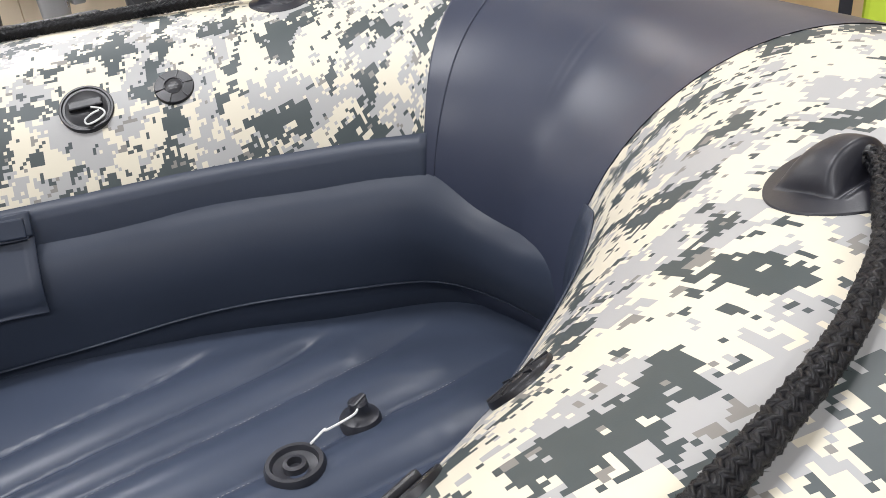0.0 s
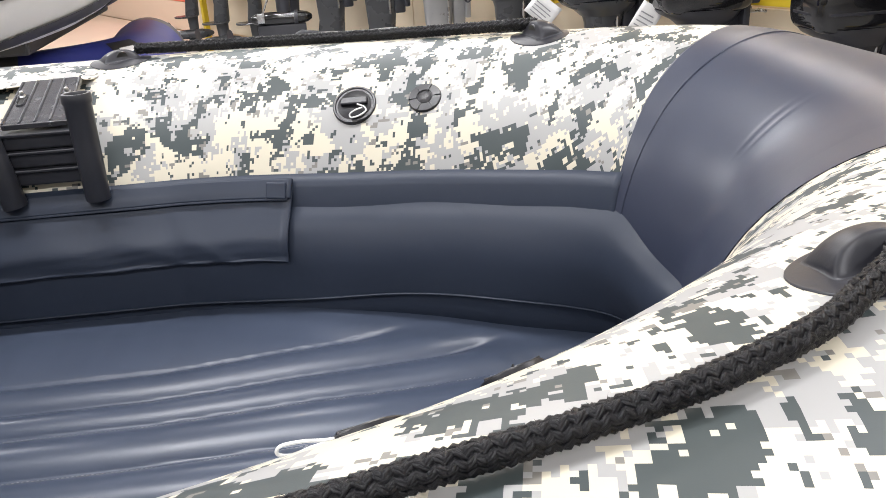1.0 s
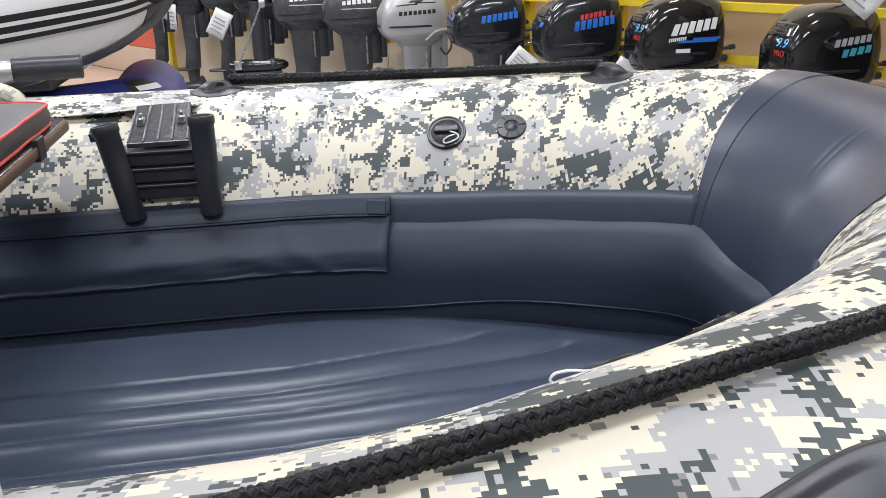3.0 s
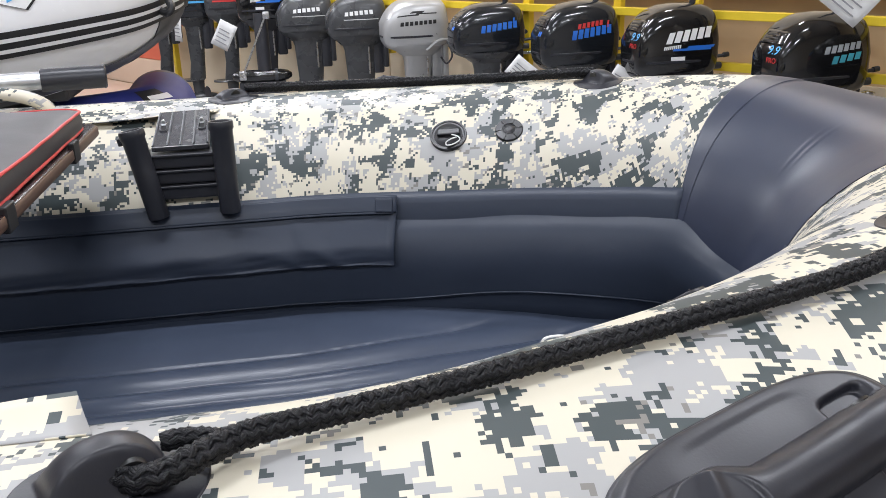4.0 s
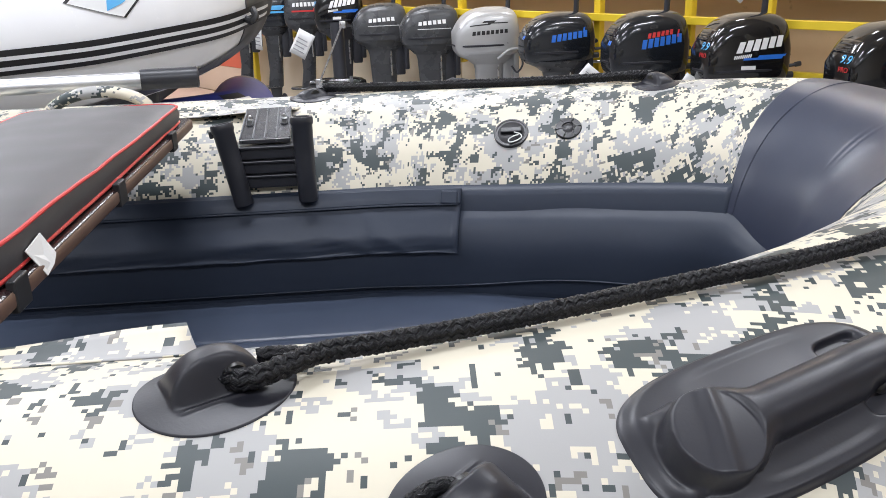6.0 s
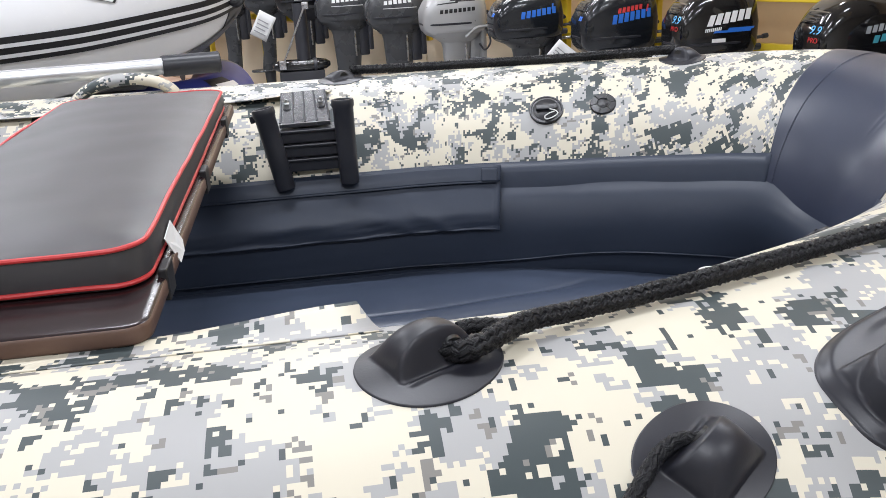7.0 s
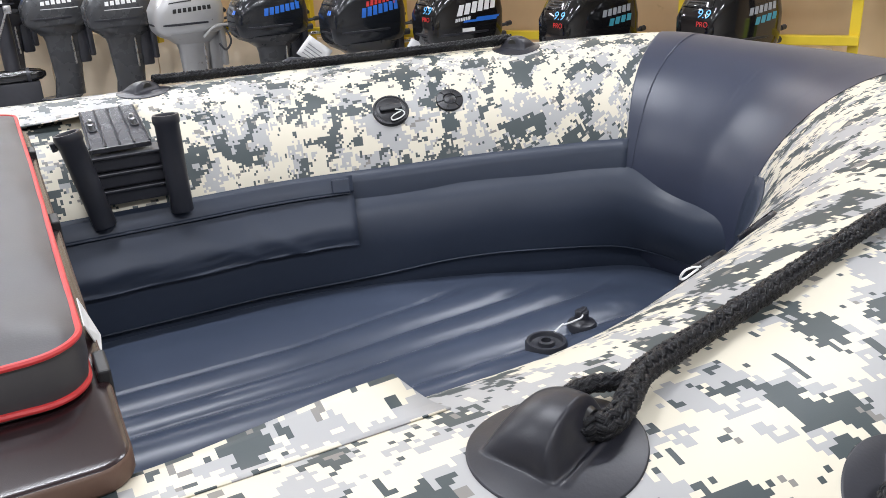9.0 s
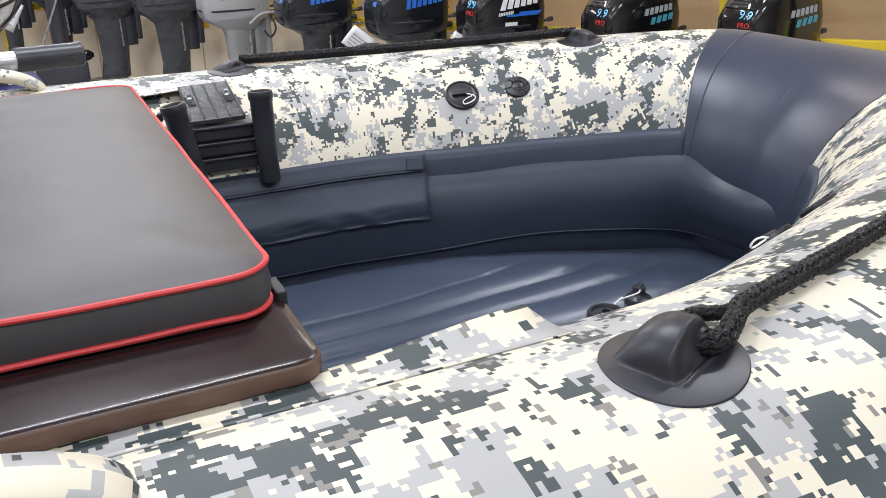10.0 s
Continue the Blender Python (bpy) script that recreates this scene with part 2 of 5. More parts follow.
def loft(sections, closed=True, cap=True):
    """A skin through rings of equal count."""
    bm = bmesh.new()
    rings = [[bm.verts.new(p) for p in ring] for ring in sections]
    count = len(rings[0])
    for a, b in zip(rings, rings[1:]):
        for k in range(count if closed else count - 1):
            j = (k + 1) % count
            bm.faces.new((a[k], a[j], b[j], b[k]))
    if cap and closed:
        bm.faces.new(rings[0][::-1])
        bm.faces.new(rings[-1])
    return bm


def rod(points, radius, sides=10, cap=True, radii=None):
    """A round bar along points."""
    pts = [Vector(p) for p in points]
    rings, side = [], None
    for i, p in enumerate(pts):
        t = (pts[min(i + 1, len(pts) - 1)] - pts[max(i - 1, 0)]).normalized()
        if side is None:
            side = t.orthogonal().normalized()
        side = (side - t * side.dot(t)).normalized()
        up = t.cross(side)
        r = radii[i] if radii else radius
        rings.append([p + r * (math.cos(a) * side + math.sin(a) * up) for a in (2 * math.pi * k / sides for k in range(sides))])
    return loft(rings, cap=cap)


def join(*parts_):
    """Several bmeshes made one."""
    out = bmesh.new()
    for b in parts_:
        me = bpy.data.meshes.new("tmp")
        b.to_mesh(me)
        b.free()
        out.from_mesh(me)
        bpy.data.meshes.remove(me)
    return out


def smooth_path(ctrl, per=10):
    c = np.array(ctrl, float)
    c = np.vstack([2 * c[0] - c[1], c, 2 * c[-1] - c[-2]])
    out = []
    for i in range(1, len(c) - 2):
        p0, p1, p2, p3 = c[i - 1:i + 3]
        for k in range(per):
            t = k / per
            out.append(0.5 * (2 * p1 + (p2 - p0) * t + (2 * p0 - 5 * p1 + 4 * p2 - p3) * t * t + (3 * p1 - p0 - 3 * p2 + p3) * t ** 3))
    out.append(c[-2])
    return np.array(out)


# ---- the room ----
WALL_AT, WALL_ALONG = Vector((1.5126, 3.2322, 0)), Vector((0.5915, -0.8063, 0))
WALL = Matrix(((0.5915, 0.8063, 0, 1.5126), (-0.8063, 0.5915, 0, 3.2322), (0, 0, 1, 0), (0, 0, 0, 1)))  # x along the wall, y into it

tagged(part("floor", box(-7, 9, -5, 13, -0.1, 0), TILE), "grey tiled shop floor", "floor", kind="structure")
tagged(part("ceiling", box(-7, 9, -5, 13, 3.4, 3.5), CEIL), "white shop ceiling", "ceiling", kind="structure")
tagged(part("wall_motors", box(-12, 9, 0.62, 0.74, 0, 3.4, m=WALL), PLY), "tan board wall behind the outboard motors", "wall", kind="structure")
tagged(part("wall_south", box(-7, 9, -5, -4.9, 0, 3.4), WALLPAINT), "cream painted wall", "wall", kind="structure")
tagged(part("wall_west", box(-7.1, -7, -5, 13, 0, 3.4), WALLPAINT), "cream painted wall", "wall", kind="structure")
tagged(part("wall_north", box(-7, 9, 13, 13.1, 0, 3.4), WALLPAINT), "cream painted wall", "wall", kind="structure")
tagged(part("wall_east", box(9, 9.1, -5, 13, 0, 3.4), WALLPAINT), "cream painted wall", "wall", kind="structure")


def ceiling_light(x, y, length):
    t = thing("ceiling_light", "long white ceiling light with a glowing diffuser", "ceiling light", pose(x, y, 3.4), "ceiling lights")
    part("frame", box(-length / 2, length / 2, -0.09, 0.09, -0.05, 0, 0.006), CEIL, t)
    part("diffuser", box(-length / 2 + 0.02, length / 2 - 0.02, -0.07, 0.07, -0.062, -0.051, 0.004), LAMP, t, "glowing diffuser")
    lamp = bpy.data.lights.new("tube_light", "AREA")
    lamp.shape, lamp.size, lamp.size_y, lamp.energy, lamp.color = "RECTANGLE", length - 0.1, 0.14, LIGHT_POWER * length, (0.968, 0.967, 1.0)
    o = new("tube_light", lamp)
    o.location = (x, y, 3.33)


LIGHT_POWER = 25.5
for lx in (-2.75, -0.33, 2.09):
    for ly, shift in ((-2.2, 0), (0.5, 0), (3.3, 0.35), (4.5, 0), (7.8, 0)):
        ceiling_light(lx + shift, ly, 1.25)


# ---- the boat ----
YC, R = 0.075, 0.225
HALF = [(-2.3, 0.575, 0.93), (-1.2, 0.575, 0.93), (-0.25, 0.575, 0.93), (0.0, 0.567, 0.932), (0.2, 0.515, 0.938),
        (0.34, 0.465, 0.945), (0.456, 0.405, 0.953), (0.57, 0.33, 0.963), (0.655, 0.245, 0.9685), (0.705, 0.13, 0.9605), (0.728, 0.0, 0.957)]
line = smooth_path([(x, YC + o, z) for x, o, z in HALF] + [(x, YC - o, z) for x, o, z in HALF[-2::-1]], 24)
run = np.r_[0, np.cumsum(np.linalg.norm(np.diff(line, axis=0), axis=1))]
run -= run[-1] / 2
END = run[-1] - 0.01


def centre(s):
    """Point, tangent and inward direction of the tube's axis, s metres past the bow (far side: minus)."""
    p = Vector([np.interp(s, run, line[:, k]) for k in range(3)])
    q = Vector([np.interp(s + 0.012, run, line[:, k]) for k in range(3)]) - Vector([np.interp(s - 0.012, run, line[:, k]) for k in range(3)])
    t = q.normalized()
    return p, t, Vector((t.y, -t.x, 0)).normalized()


def on_tube(s, deg, out=0.0):
    p, t, i = centre(s)
    a = radians(deg)
    return p + (R + out) * (math.cos(a) * i + math.sin(a) * Vector((0, 0, 1)))


def tube_frame(s, deg, out=0.0):
    """A pose on the tube: x along it, z straight off its skin."""
    p, t, i = centre(s)
    a = radians(deg)
    z = (math.cos(a) * i + math.sin(a) * Vector((0, 0, 1))).normalized()
    x = (t - z * t.dot(z)).normalized()
    y = z.cross(x)
    m = Matrix((x, y, z)).transposed().to_4x4()
    return Matrix.Translation(on_tube(s, deg, out)) @ m


def bias(s):
    """Angle of the printed cloth against the tube: towards the bow the panels are cut on the bias."""
    return radians(40) * step01((0.78 + s) / 0.55) if s < 0 else -radians(32) * step01((1.20 - s) / 0.50)


CLOTH_AT = np.linspace(-END - 0.1, END + 0.1, 1201)
CLOTH_TURN = np.array([bias(v) for v in CLOTH_AT])
CLOTH_U = np.r_[0, np.cumsum(np.cos(CLOTH_TURN[1:]) * np.diff(CLOTH_AT))]
CLOTH_V = np.r_[0, np.cumsum(-np.sin(CLOTH_TURN[1:]) * np.diff(CLOTH_AT))]


def cut_uv(s, v):
    """Cloth coordinates in metres; the print turns with the bias of the panels."""
    a = float(np.interp(s, CLOTH_AT, CLOTH_TURN))
    w = v - (0.18 if s < 0 else 0.37)
    return 5 + float(np.interp(s, CLOTH_AT, CLOTH_U)) + math.sin(a) * w, 3 + float(np.interp(s, CLOTH_AT, CLOTH_V)) + math.cos(a) * w


def skin(name, s0, s1, a0, a1, out, material, parent, label="", step=0.02, around=48, thick=0.0, sag=None, lead=None):
    """A piece of the tube's skin between two stations and two angles."""
    ns, na = max(2, int(abs(s1 - s0) / step)), around
    verts, uvs, faces = [], [], []
    for i in range(ns + 1):
        s = s0 + (s1 - s0) * i / ns
        for k in range(na + 1):
            d = a0 + (a1 - a0) * k / na
            e = s + (lead(d) * max(0.0, 1 - abs(s - s0) / 0.12) if lead else 0)
            o = out + (sag(e, d) if sag else 0)
            verts.append(on_tube(e, d, o))
            uvs.append(cut_uv(e, radians(d) * R))
    for i in range(ns):
        for k in range(na):
            a = i * (na + 1) + k
            faces.append((a, a + 1, a + na + 2, a + na + 1))
    ob = link(name, verts, faces, material, parent, label, uvs)
    if thick:
        md = ob.modifiers.new("thickness", "SOLIDIFY")
        md.thickness, md.offset = thick, -1
    return ob


SEAM_FAR, SEAM_NEAR = -0.296, 0.198
boat = thing("inflatable_boat", "inflatable boat in grey digital camouflage with slate bow and navy inside", "boat")


def tube_side(sign):
    s0, s1 = (-END, SEAM_FAR + 0.055) if sign < 0 else (SEAM_NEAR, END)
    skin("side_tube", s0, s1, -180, 180, 0, CAMO, boat, "side tube printed with digital camouflage", 0.03, 72)
    # cone that closes the stern end
    p, t, i = centre(sign * END)
    rings = []
    for k, (back, r) in enumerate(((0, R), (0.15, R * 0.9), (0.35, R * 0.55), (0.5, R * 0.2), (0.52, 0.02))):
        rings.append([p + sign * t * back + r * (math.cos(a) * i + math.sin(a) * Vector((0, 0, 1))) for a in (2 * math.pi * j / 36 for j in range(36))])
    part("stern_cone", loft(rings), GREY, boat, "grey cone", True)
    a, b = (-END, SEAM_FAR + 0.01) if sign < 0 else (SEAM_NEAR - 0.01, END)
    skin("inner_band", a, b, 25, -70, 0.0022, NAVY, boat, "navy band on the inner side of the tube", 0.03, 20, 0.002)


for sign in (-1, 1):
    tube_side(sign)


def bow_creases(s, d):
    """Two shallow pull marks in the bow skin, and the rolled edge of the seam tapes."""
    out = 0.0
    for at, up in ((-0.050, 53), (-0.034, 56)):
        mid = at - 0.0003 * (d - up)
        out += 0.0005 * math.exp(-((s - mid) / 0.0032) ** 2) * math.exp(-((d - up) / 9) ** 4)
    return out + 0.0003 * noise.noise(Vector((s * 14, d * 0.05, 3)))


def seam_lead(d):
    """The far seam runs slightly forward over the top of the tube."""
    f = min(1, max(0, (abs(d) - 42) / 45))
    return 0.020 * f * f * (3 - 2 * f)


skin("bow_section", SEAM_FAR, SEAM_NEAR, -180, 180, 0.0004, GREY, boat, "slate grey bow section", 0.0035, 120, 0, bow_creases, seam_lead)
skin("bow_tape", SEAM_FAR - 0.001, SEAM_FAR + 0.068, -180, 180, 0.0009, GREY, boat, "slate grey seam tape", 0.004, 96, 0.0003, None, seam_lead)
skin("bow_tape", SEAM_NEAR + 0.001, SEAM_NEAR - 0.066, -180, 180, 0.0009, GREY, boat, "slate grey seam tape", 0.006, 96)

# lower bulge between tube and deck
PROFILE = [(0.170, 0.092), (0.206, 0.070), (0.220, 0.055), (0.236, 0.038), (0.248, 0.012), (0.2535, -0.010), (0.2550, -0.032), (0.2545, -0.048), (0.2535, -0.060)]


BOW_TUCK = 0.058


HEM_AT = (0.0, 0.10, 0.18, 0.24, 0.30, 0.36, 0.43, 0.50, 0.57, 0.63, 0.69, 0.75, 0.81, 0.87, 0.94, 1.05)
HEM_UP = (0.010, 0.014, 0.0175, 0.019, 0.0215, 0.0245, 0.0265, 0.0265, 0.0235, 0.0205, 0.0160, 0.0095, 0.0020, -0.0040, -0.0075, -0.0085)


def hem_lift(s):
    """The lower edge of the bolster climbs before the bow."""
    return sum(float(np.interp(abs(s + d), HEM_AT, HEM_UP)) for d in (-0.04, -0.02, 0, 0.02, 0.04)) / 5


def sweep_profile(name, profile, s0, s1, material, parent, label="", step=0.02, wave=0.0, bow_drop=0.0):
    ns = int((s1 - s0) / step)
    prof = smooth_path([(a, b, 0) for a, b in profile], 4)
    verts, faces, n = [], [], len(prof)
    for i in range(ns + 1):
        s = s0 + (s1 - s0) * i / ns
        p, t, inn = centre(s)
        for d, z, _ in prof:
            w = wave * noise.noise(Vector((s * 7, z * 12, 2)))
            f = min(1.0, max(0.0, (0.050 - float(z)) / 0.128)) if bow_drop else 0.0
            drop = bow_drop * math.exp(-(s / 0.17) ** 4) * (1 - f) + f * (p.z - 0.93 - (hem_lift(s) if bow_drop else 0.0))
            tuck = BOW_TUCK * f * f * math.exp(-(s / 0.36) ** 4) + (0.034 * step01((s - 0.06) / 0.14) * (1 - step01((s - 0.65) / 0.25)) if bow_drop else 0.0)
            flat = 0.003 * math.exp(-((s + 0.06) / 0.30) ** 4) if bow_drop else 0.0
            verts.append(p + inn * float(d + w - tuck - flat) + Vector((0, 0, float(z) - drop)))
    if bow_drop:  # round the lower part where the bow bends sharply
        grid = np.array([tuple(v) for v in verts]).reshape(ns + 1, n, 3)
        soft = grid.copy()
        for _ in range(90):
            soft[1:-1] = 0.25 * soft[:-2] + 0.5 * soft[1:-1] + 0.25 * soft[2:]
        along = np.exp(-(np.linspace(s0, s1, ns + 1) / 0.42) ** 4)[:, None, None]
        low = np.clip((0.078 - prof[:, 1]) / 0.05, 0, 1)[None, :, None]
        verts = [Vector(v) for v in (grid + (soft - grid) * along * low).reshape(-1, 3)]
    for i in range(ns):
        for k in range(n - 1):
            a = i * n + k
            faces.append((a, a + 1, a + n + 1, a + n))
    return link(name, verts, faces, material, parent, label)


sweep_profile("lower_bolster", PROFILE, -END + 0.05, END - 0.05, NAVY, boat, "navy bolster under the tube", 0.015, 0.002, 0.026)
sweep_profile("deck_skirt", [(0.2530, -0.0605), (0.2490, -0.0618), (0.2470, -0.0660), (0.2465, -0.0740), (0.2460, -0.0840), (0.2440, -0.0940), (0.2400, -0.1060), (0.2350, -0.1140)], -END + 0.05, END - 0.05, NAVY, boat, "dark navy strip between bolster and deck", 0.015, 0.0, 0.026)
HEM = [(0.2538, -0.0588), (0.2556, -0.0595), (0.2558, -0.0608), (0.2530, -0.0615)]
sweep_profile("bolster_hem", HEM, -END + 0.05, END - 0.05, NAVY, boat, "thin welded hem", 0.015, 0.0, 0.026)

# air deck with long ribs
DECK_Z = 0.838
RIM_X = (-0.6, -0.03, 0.06, 0.19, 0.25, 0.31, 0.38, 0.43, 0.48, 0.513, 0.527)
RIM_Y = (0.330, 0.315, 0.297, 0.258, 0.234, 0.205, 0.172, 0.150, 0.120, 0.070, 0.005)
SEAMS = (0.177, 0.117, 0.066, -0.010, -0.080, -0.150)


def deck_half(x):
    """Half the width of the deck at x."""
    if x < 0.12:
        return 0.395
    return 0.395 * math.sqrt(max(0.0, 1 - ((x - 0.12) / 0.56) ** 2.6))


def fan(x):
    """The deck seams fan out towards the bow, and drift to one side: shift and spread at x."""
    f = math.sqrt(max(0.0, x + 0.10) ** 2 + 0.0016) - 0.04
    return 0.05 * f, 1 + 0.58 * f


def deck_z(x, y):
    """Height of the deck at x, and y off its middle line: five long ribs between two flat borders, which run out before the bow."""
    shift, spread = fan(x)
    v = (y - shift) / spread
    k = sum(1 for e in SEAMS if e > v)  # 0: far border, 6: near border
    inside = 0 < k < len(SEAMS)
    wide = SEAMS[k - 1] - SEAMS[k] if inside else 0.06
    c = math.sin(math.pi * (v - SEAMS[k]) / wide) if inside else 0.0
    rim = float(np.interp(x, RIM_X, RIM_Y)) - abs(y)  # distance to the strip round the deck
    end = min(step01((0.52 - 0.30 * abs(y) - x) / 0.13), step01((rim - 0.010) / 0.060))
    rise = 0.0125 * min(1.2, wide / 0.058) * max(0.0, c) ** 0.85
    if not inside:  # border: a wide low swelling
        g = min(1.0, max(v - SEAMS[0], SEAMS[-1] - v) / 0.20)
        rise = 0.013 * math.sin(math.pi * min(0.62, g + 0.02)) ** 0.45
    rise = rise * end + 0.010 * (1 - end) + 0.007 * (1 - step01(rim / 0.070)) * step01((x + 0.10) / 0.25)
    pucker = (1 - c) ** 4 * 0.0008 * noise.noise(Vector((x * 34, k * 5.0, 8)))
    tip = math.exp(-((x - 0.39 + 0.30 * abs(y)) / 0.05) ** 2)  # pinched cloth where the ribs end
    pinch = tip * 0.0010 * noise.noise(Vector((x * 55 + y * 20, y * 45, 6)))
    return DECK_Z - 0.003 * step01((x - 0.05) / 0.2) + rise + pucker + pinch + 0.0006 * noise.noise(Vector((x * 6, y * 6, 0)))


def air_deck():
    xs = np.r_[np.linspace(-2.2, -0.6, 40), np.linspace(-0.59, 0.675, 210)]
    ys = np.linspace(-0.40, 0.40, 241)
    nv = len(ys)
    verts = [(x, YC + y, deck_z(x, y)) for x in xs for y in ys]
    faces = []
    for i in range(len(xs) - 1):
        h = deck_half(xs[i])
        for k in range(nv - 1):
            if abs(ys[k] + ys[k + 1]) / 2 < h:
                a = i * nv + k
                faces.append((a, a + 1, a + nv + 1, a + nv))
    return link("air_deck", verts, faces, DECK, boat, "navy air deck with long ribs")


air_deck()
part("hull_bottom", box(-2.3, 0.55, YC - 0.5, YC + 0.5, 0.715, 0.76, 0.02), NAVY, boat, "navy hull bottom")
part("transom", box(-2.16, -2.12, YC - 0.42, YC + 0.42, 0.76, 1.16, 0.01), BOARD, boat, "dark plywood transom")

# stand under the boat
stand = thing("display_stand", "yellow steel stand under the boat", "stand", pose(0, 0, 0))
for x in (-1.7, 0.1):
    for y in (YC - 0.45, YC + 0.45):
        part("leg", box(x - 0.025, x + 0.025, y - 0.025, y + 0.025, 0, 0.63, 0.003), YELLOW, stand)
    part("crossbar", box(x - 0.03, x + 0.03, YC - 0.62, YC + 0.62, 0.63, 0.70, 0.004), YELLOW, stand)


# ---- fittings of the boat ----
def height_patch(name, s, deg, reach, height, material, parent, label="", rings=22, around=48, turn=0.0, flip=1):
    """A moulded pad that lies on the tube. reach(angle): its outline; height(x, y, t): rise, t from 0 (middle) to 1 (rim)."""
    verts, faces = [], []
    c, sn = math.cos(radians(turn)), math.sin(radians(turn))

    def put(x, y, h):
        u, v = c * x - sn * y, sn * x + c * y
        verts.append(on_tube(s + u, deg + math.degrees(v / R) * flip, h))

    put(0, 0, height(0, 0, 0))
    for i in range(1, rings + 1):
        t = i / rings
        for k in range(around):
            a = 2 * math.pi * k / around
            rx, ry = reach(a)
            put(rx * t, ry * t, height(rx * t, ry * t, t))
    for k in range(around):  # rim down to the skin
        rx, ry = reach(2 * math.pi * k / around)
        put(rx * 1.012, ry * 1.012, -0.001)
    for k in range(around):
        j = (k + 1) % around
        faces.append((0, 1 + k, 1 + j))
        for i in range(rings):
            a, b = 1 + i * around, 1 + (i + 1) * around
            faces.append((a + k, b + k, b + j, a + j))
    return link(name, verts, faces, material, parent, label)


def ellipse(a, b):
    return lambda t: (a * math.cos(t), b * math.sin(t))


def rounded(a, b, n=4.0):
    def f(t):
        c, s = math.cos(t), math.sin(t)
        return a * math.copysign(abs(c) ** (2 / n), c), b * math.copysign(abs(s) ** (2 / n), s)
    return f


def rope_holder(s, deg, turn=0.0, flip=1, size=1.0, eye_at=0.0, tall=1.0):
    """Rubber disc with a hood, open on one side, through which the rope is tied."""
    def rise(x, y, t):
        x, y = x / size, y / size
        base = 0.0040 - 0.0028 * t * t
        arch = max(0.0, 1 - abs(x / 0.0300) ** 2.3) ** 0.58
        back = max(0.0, y + 0.0030) / 0.0310
        slope = max(0.0, 1 - back ** 2.3) ** 0.66
        dome = 0.0270 * tall * arch * slope
        front = step01((y + 0.0180) / 0.0115) ** 0.8  # rounded brow over an upright, hollow face
        scoop = 0.0030 * math.exp(-((y + 0.0150) / 0.0040) ** 2) * math.exp(-(x / 0.020) ** 4)
        lip = 0.0013 * math.exp(-((y + 0.0190) / 0.0016) ** 2) * step01((0.029 - abs(x)) / 0.006)
        h = dome * front
        return (base + math.sqrt(h * h + 0.0026 ** 2) - 0.0026 + lip - scoop * front) * size
    holder = height_patch("rope_holder", s, deg, ellipse(0.0490 * size, 0.0440 * size), rise, RUBBER, boat, "black rubber rope holder", 70, 128, turn, flip)
    c, sn = math.cos(radians(turn)), math.sin(radians(turn))
    ex, ey = eye_at * size, -0.0128 * size
    at = tube_frame(s + c * ex - sn * ey, deg + math.degrees((sn * ex + c * ey) / R) * flip, 0.0115 * size * tall)
    hole = lathe([(0.0, 0.0), (0.0085, 0.0), (0.0095, -0.003)], 20, at @ pose(0, 0, 0, 0, 0, math.degrees(math.atan2(-c * flip, sn)) + 90) @ pose(0, 0, 0, 90, 0, 0))
    part("eye", hole, BLACK_INK, holder, "dark opening of the hood", True)
    return holder


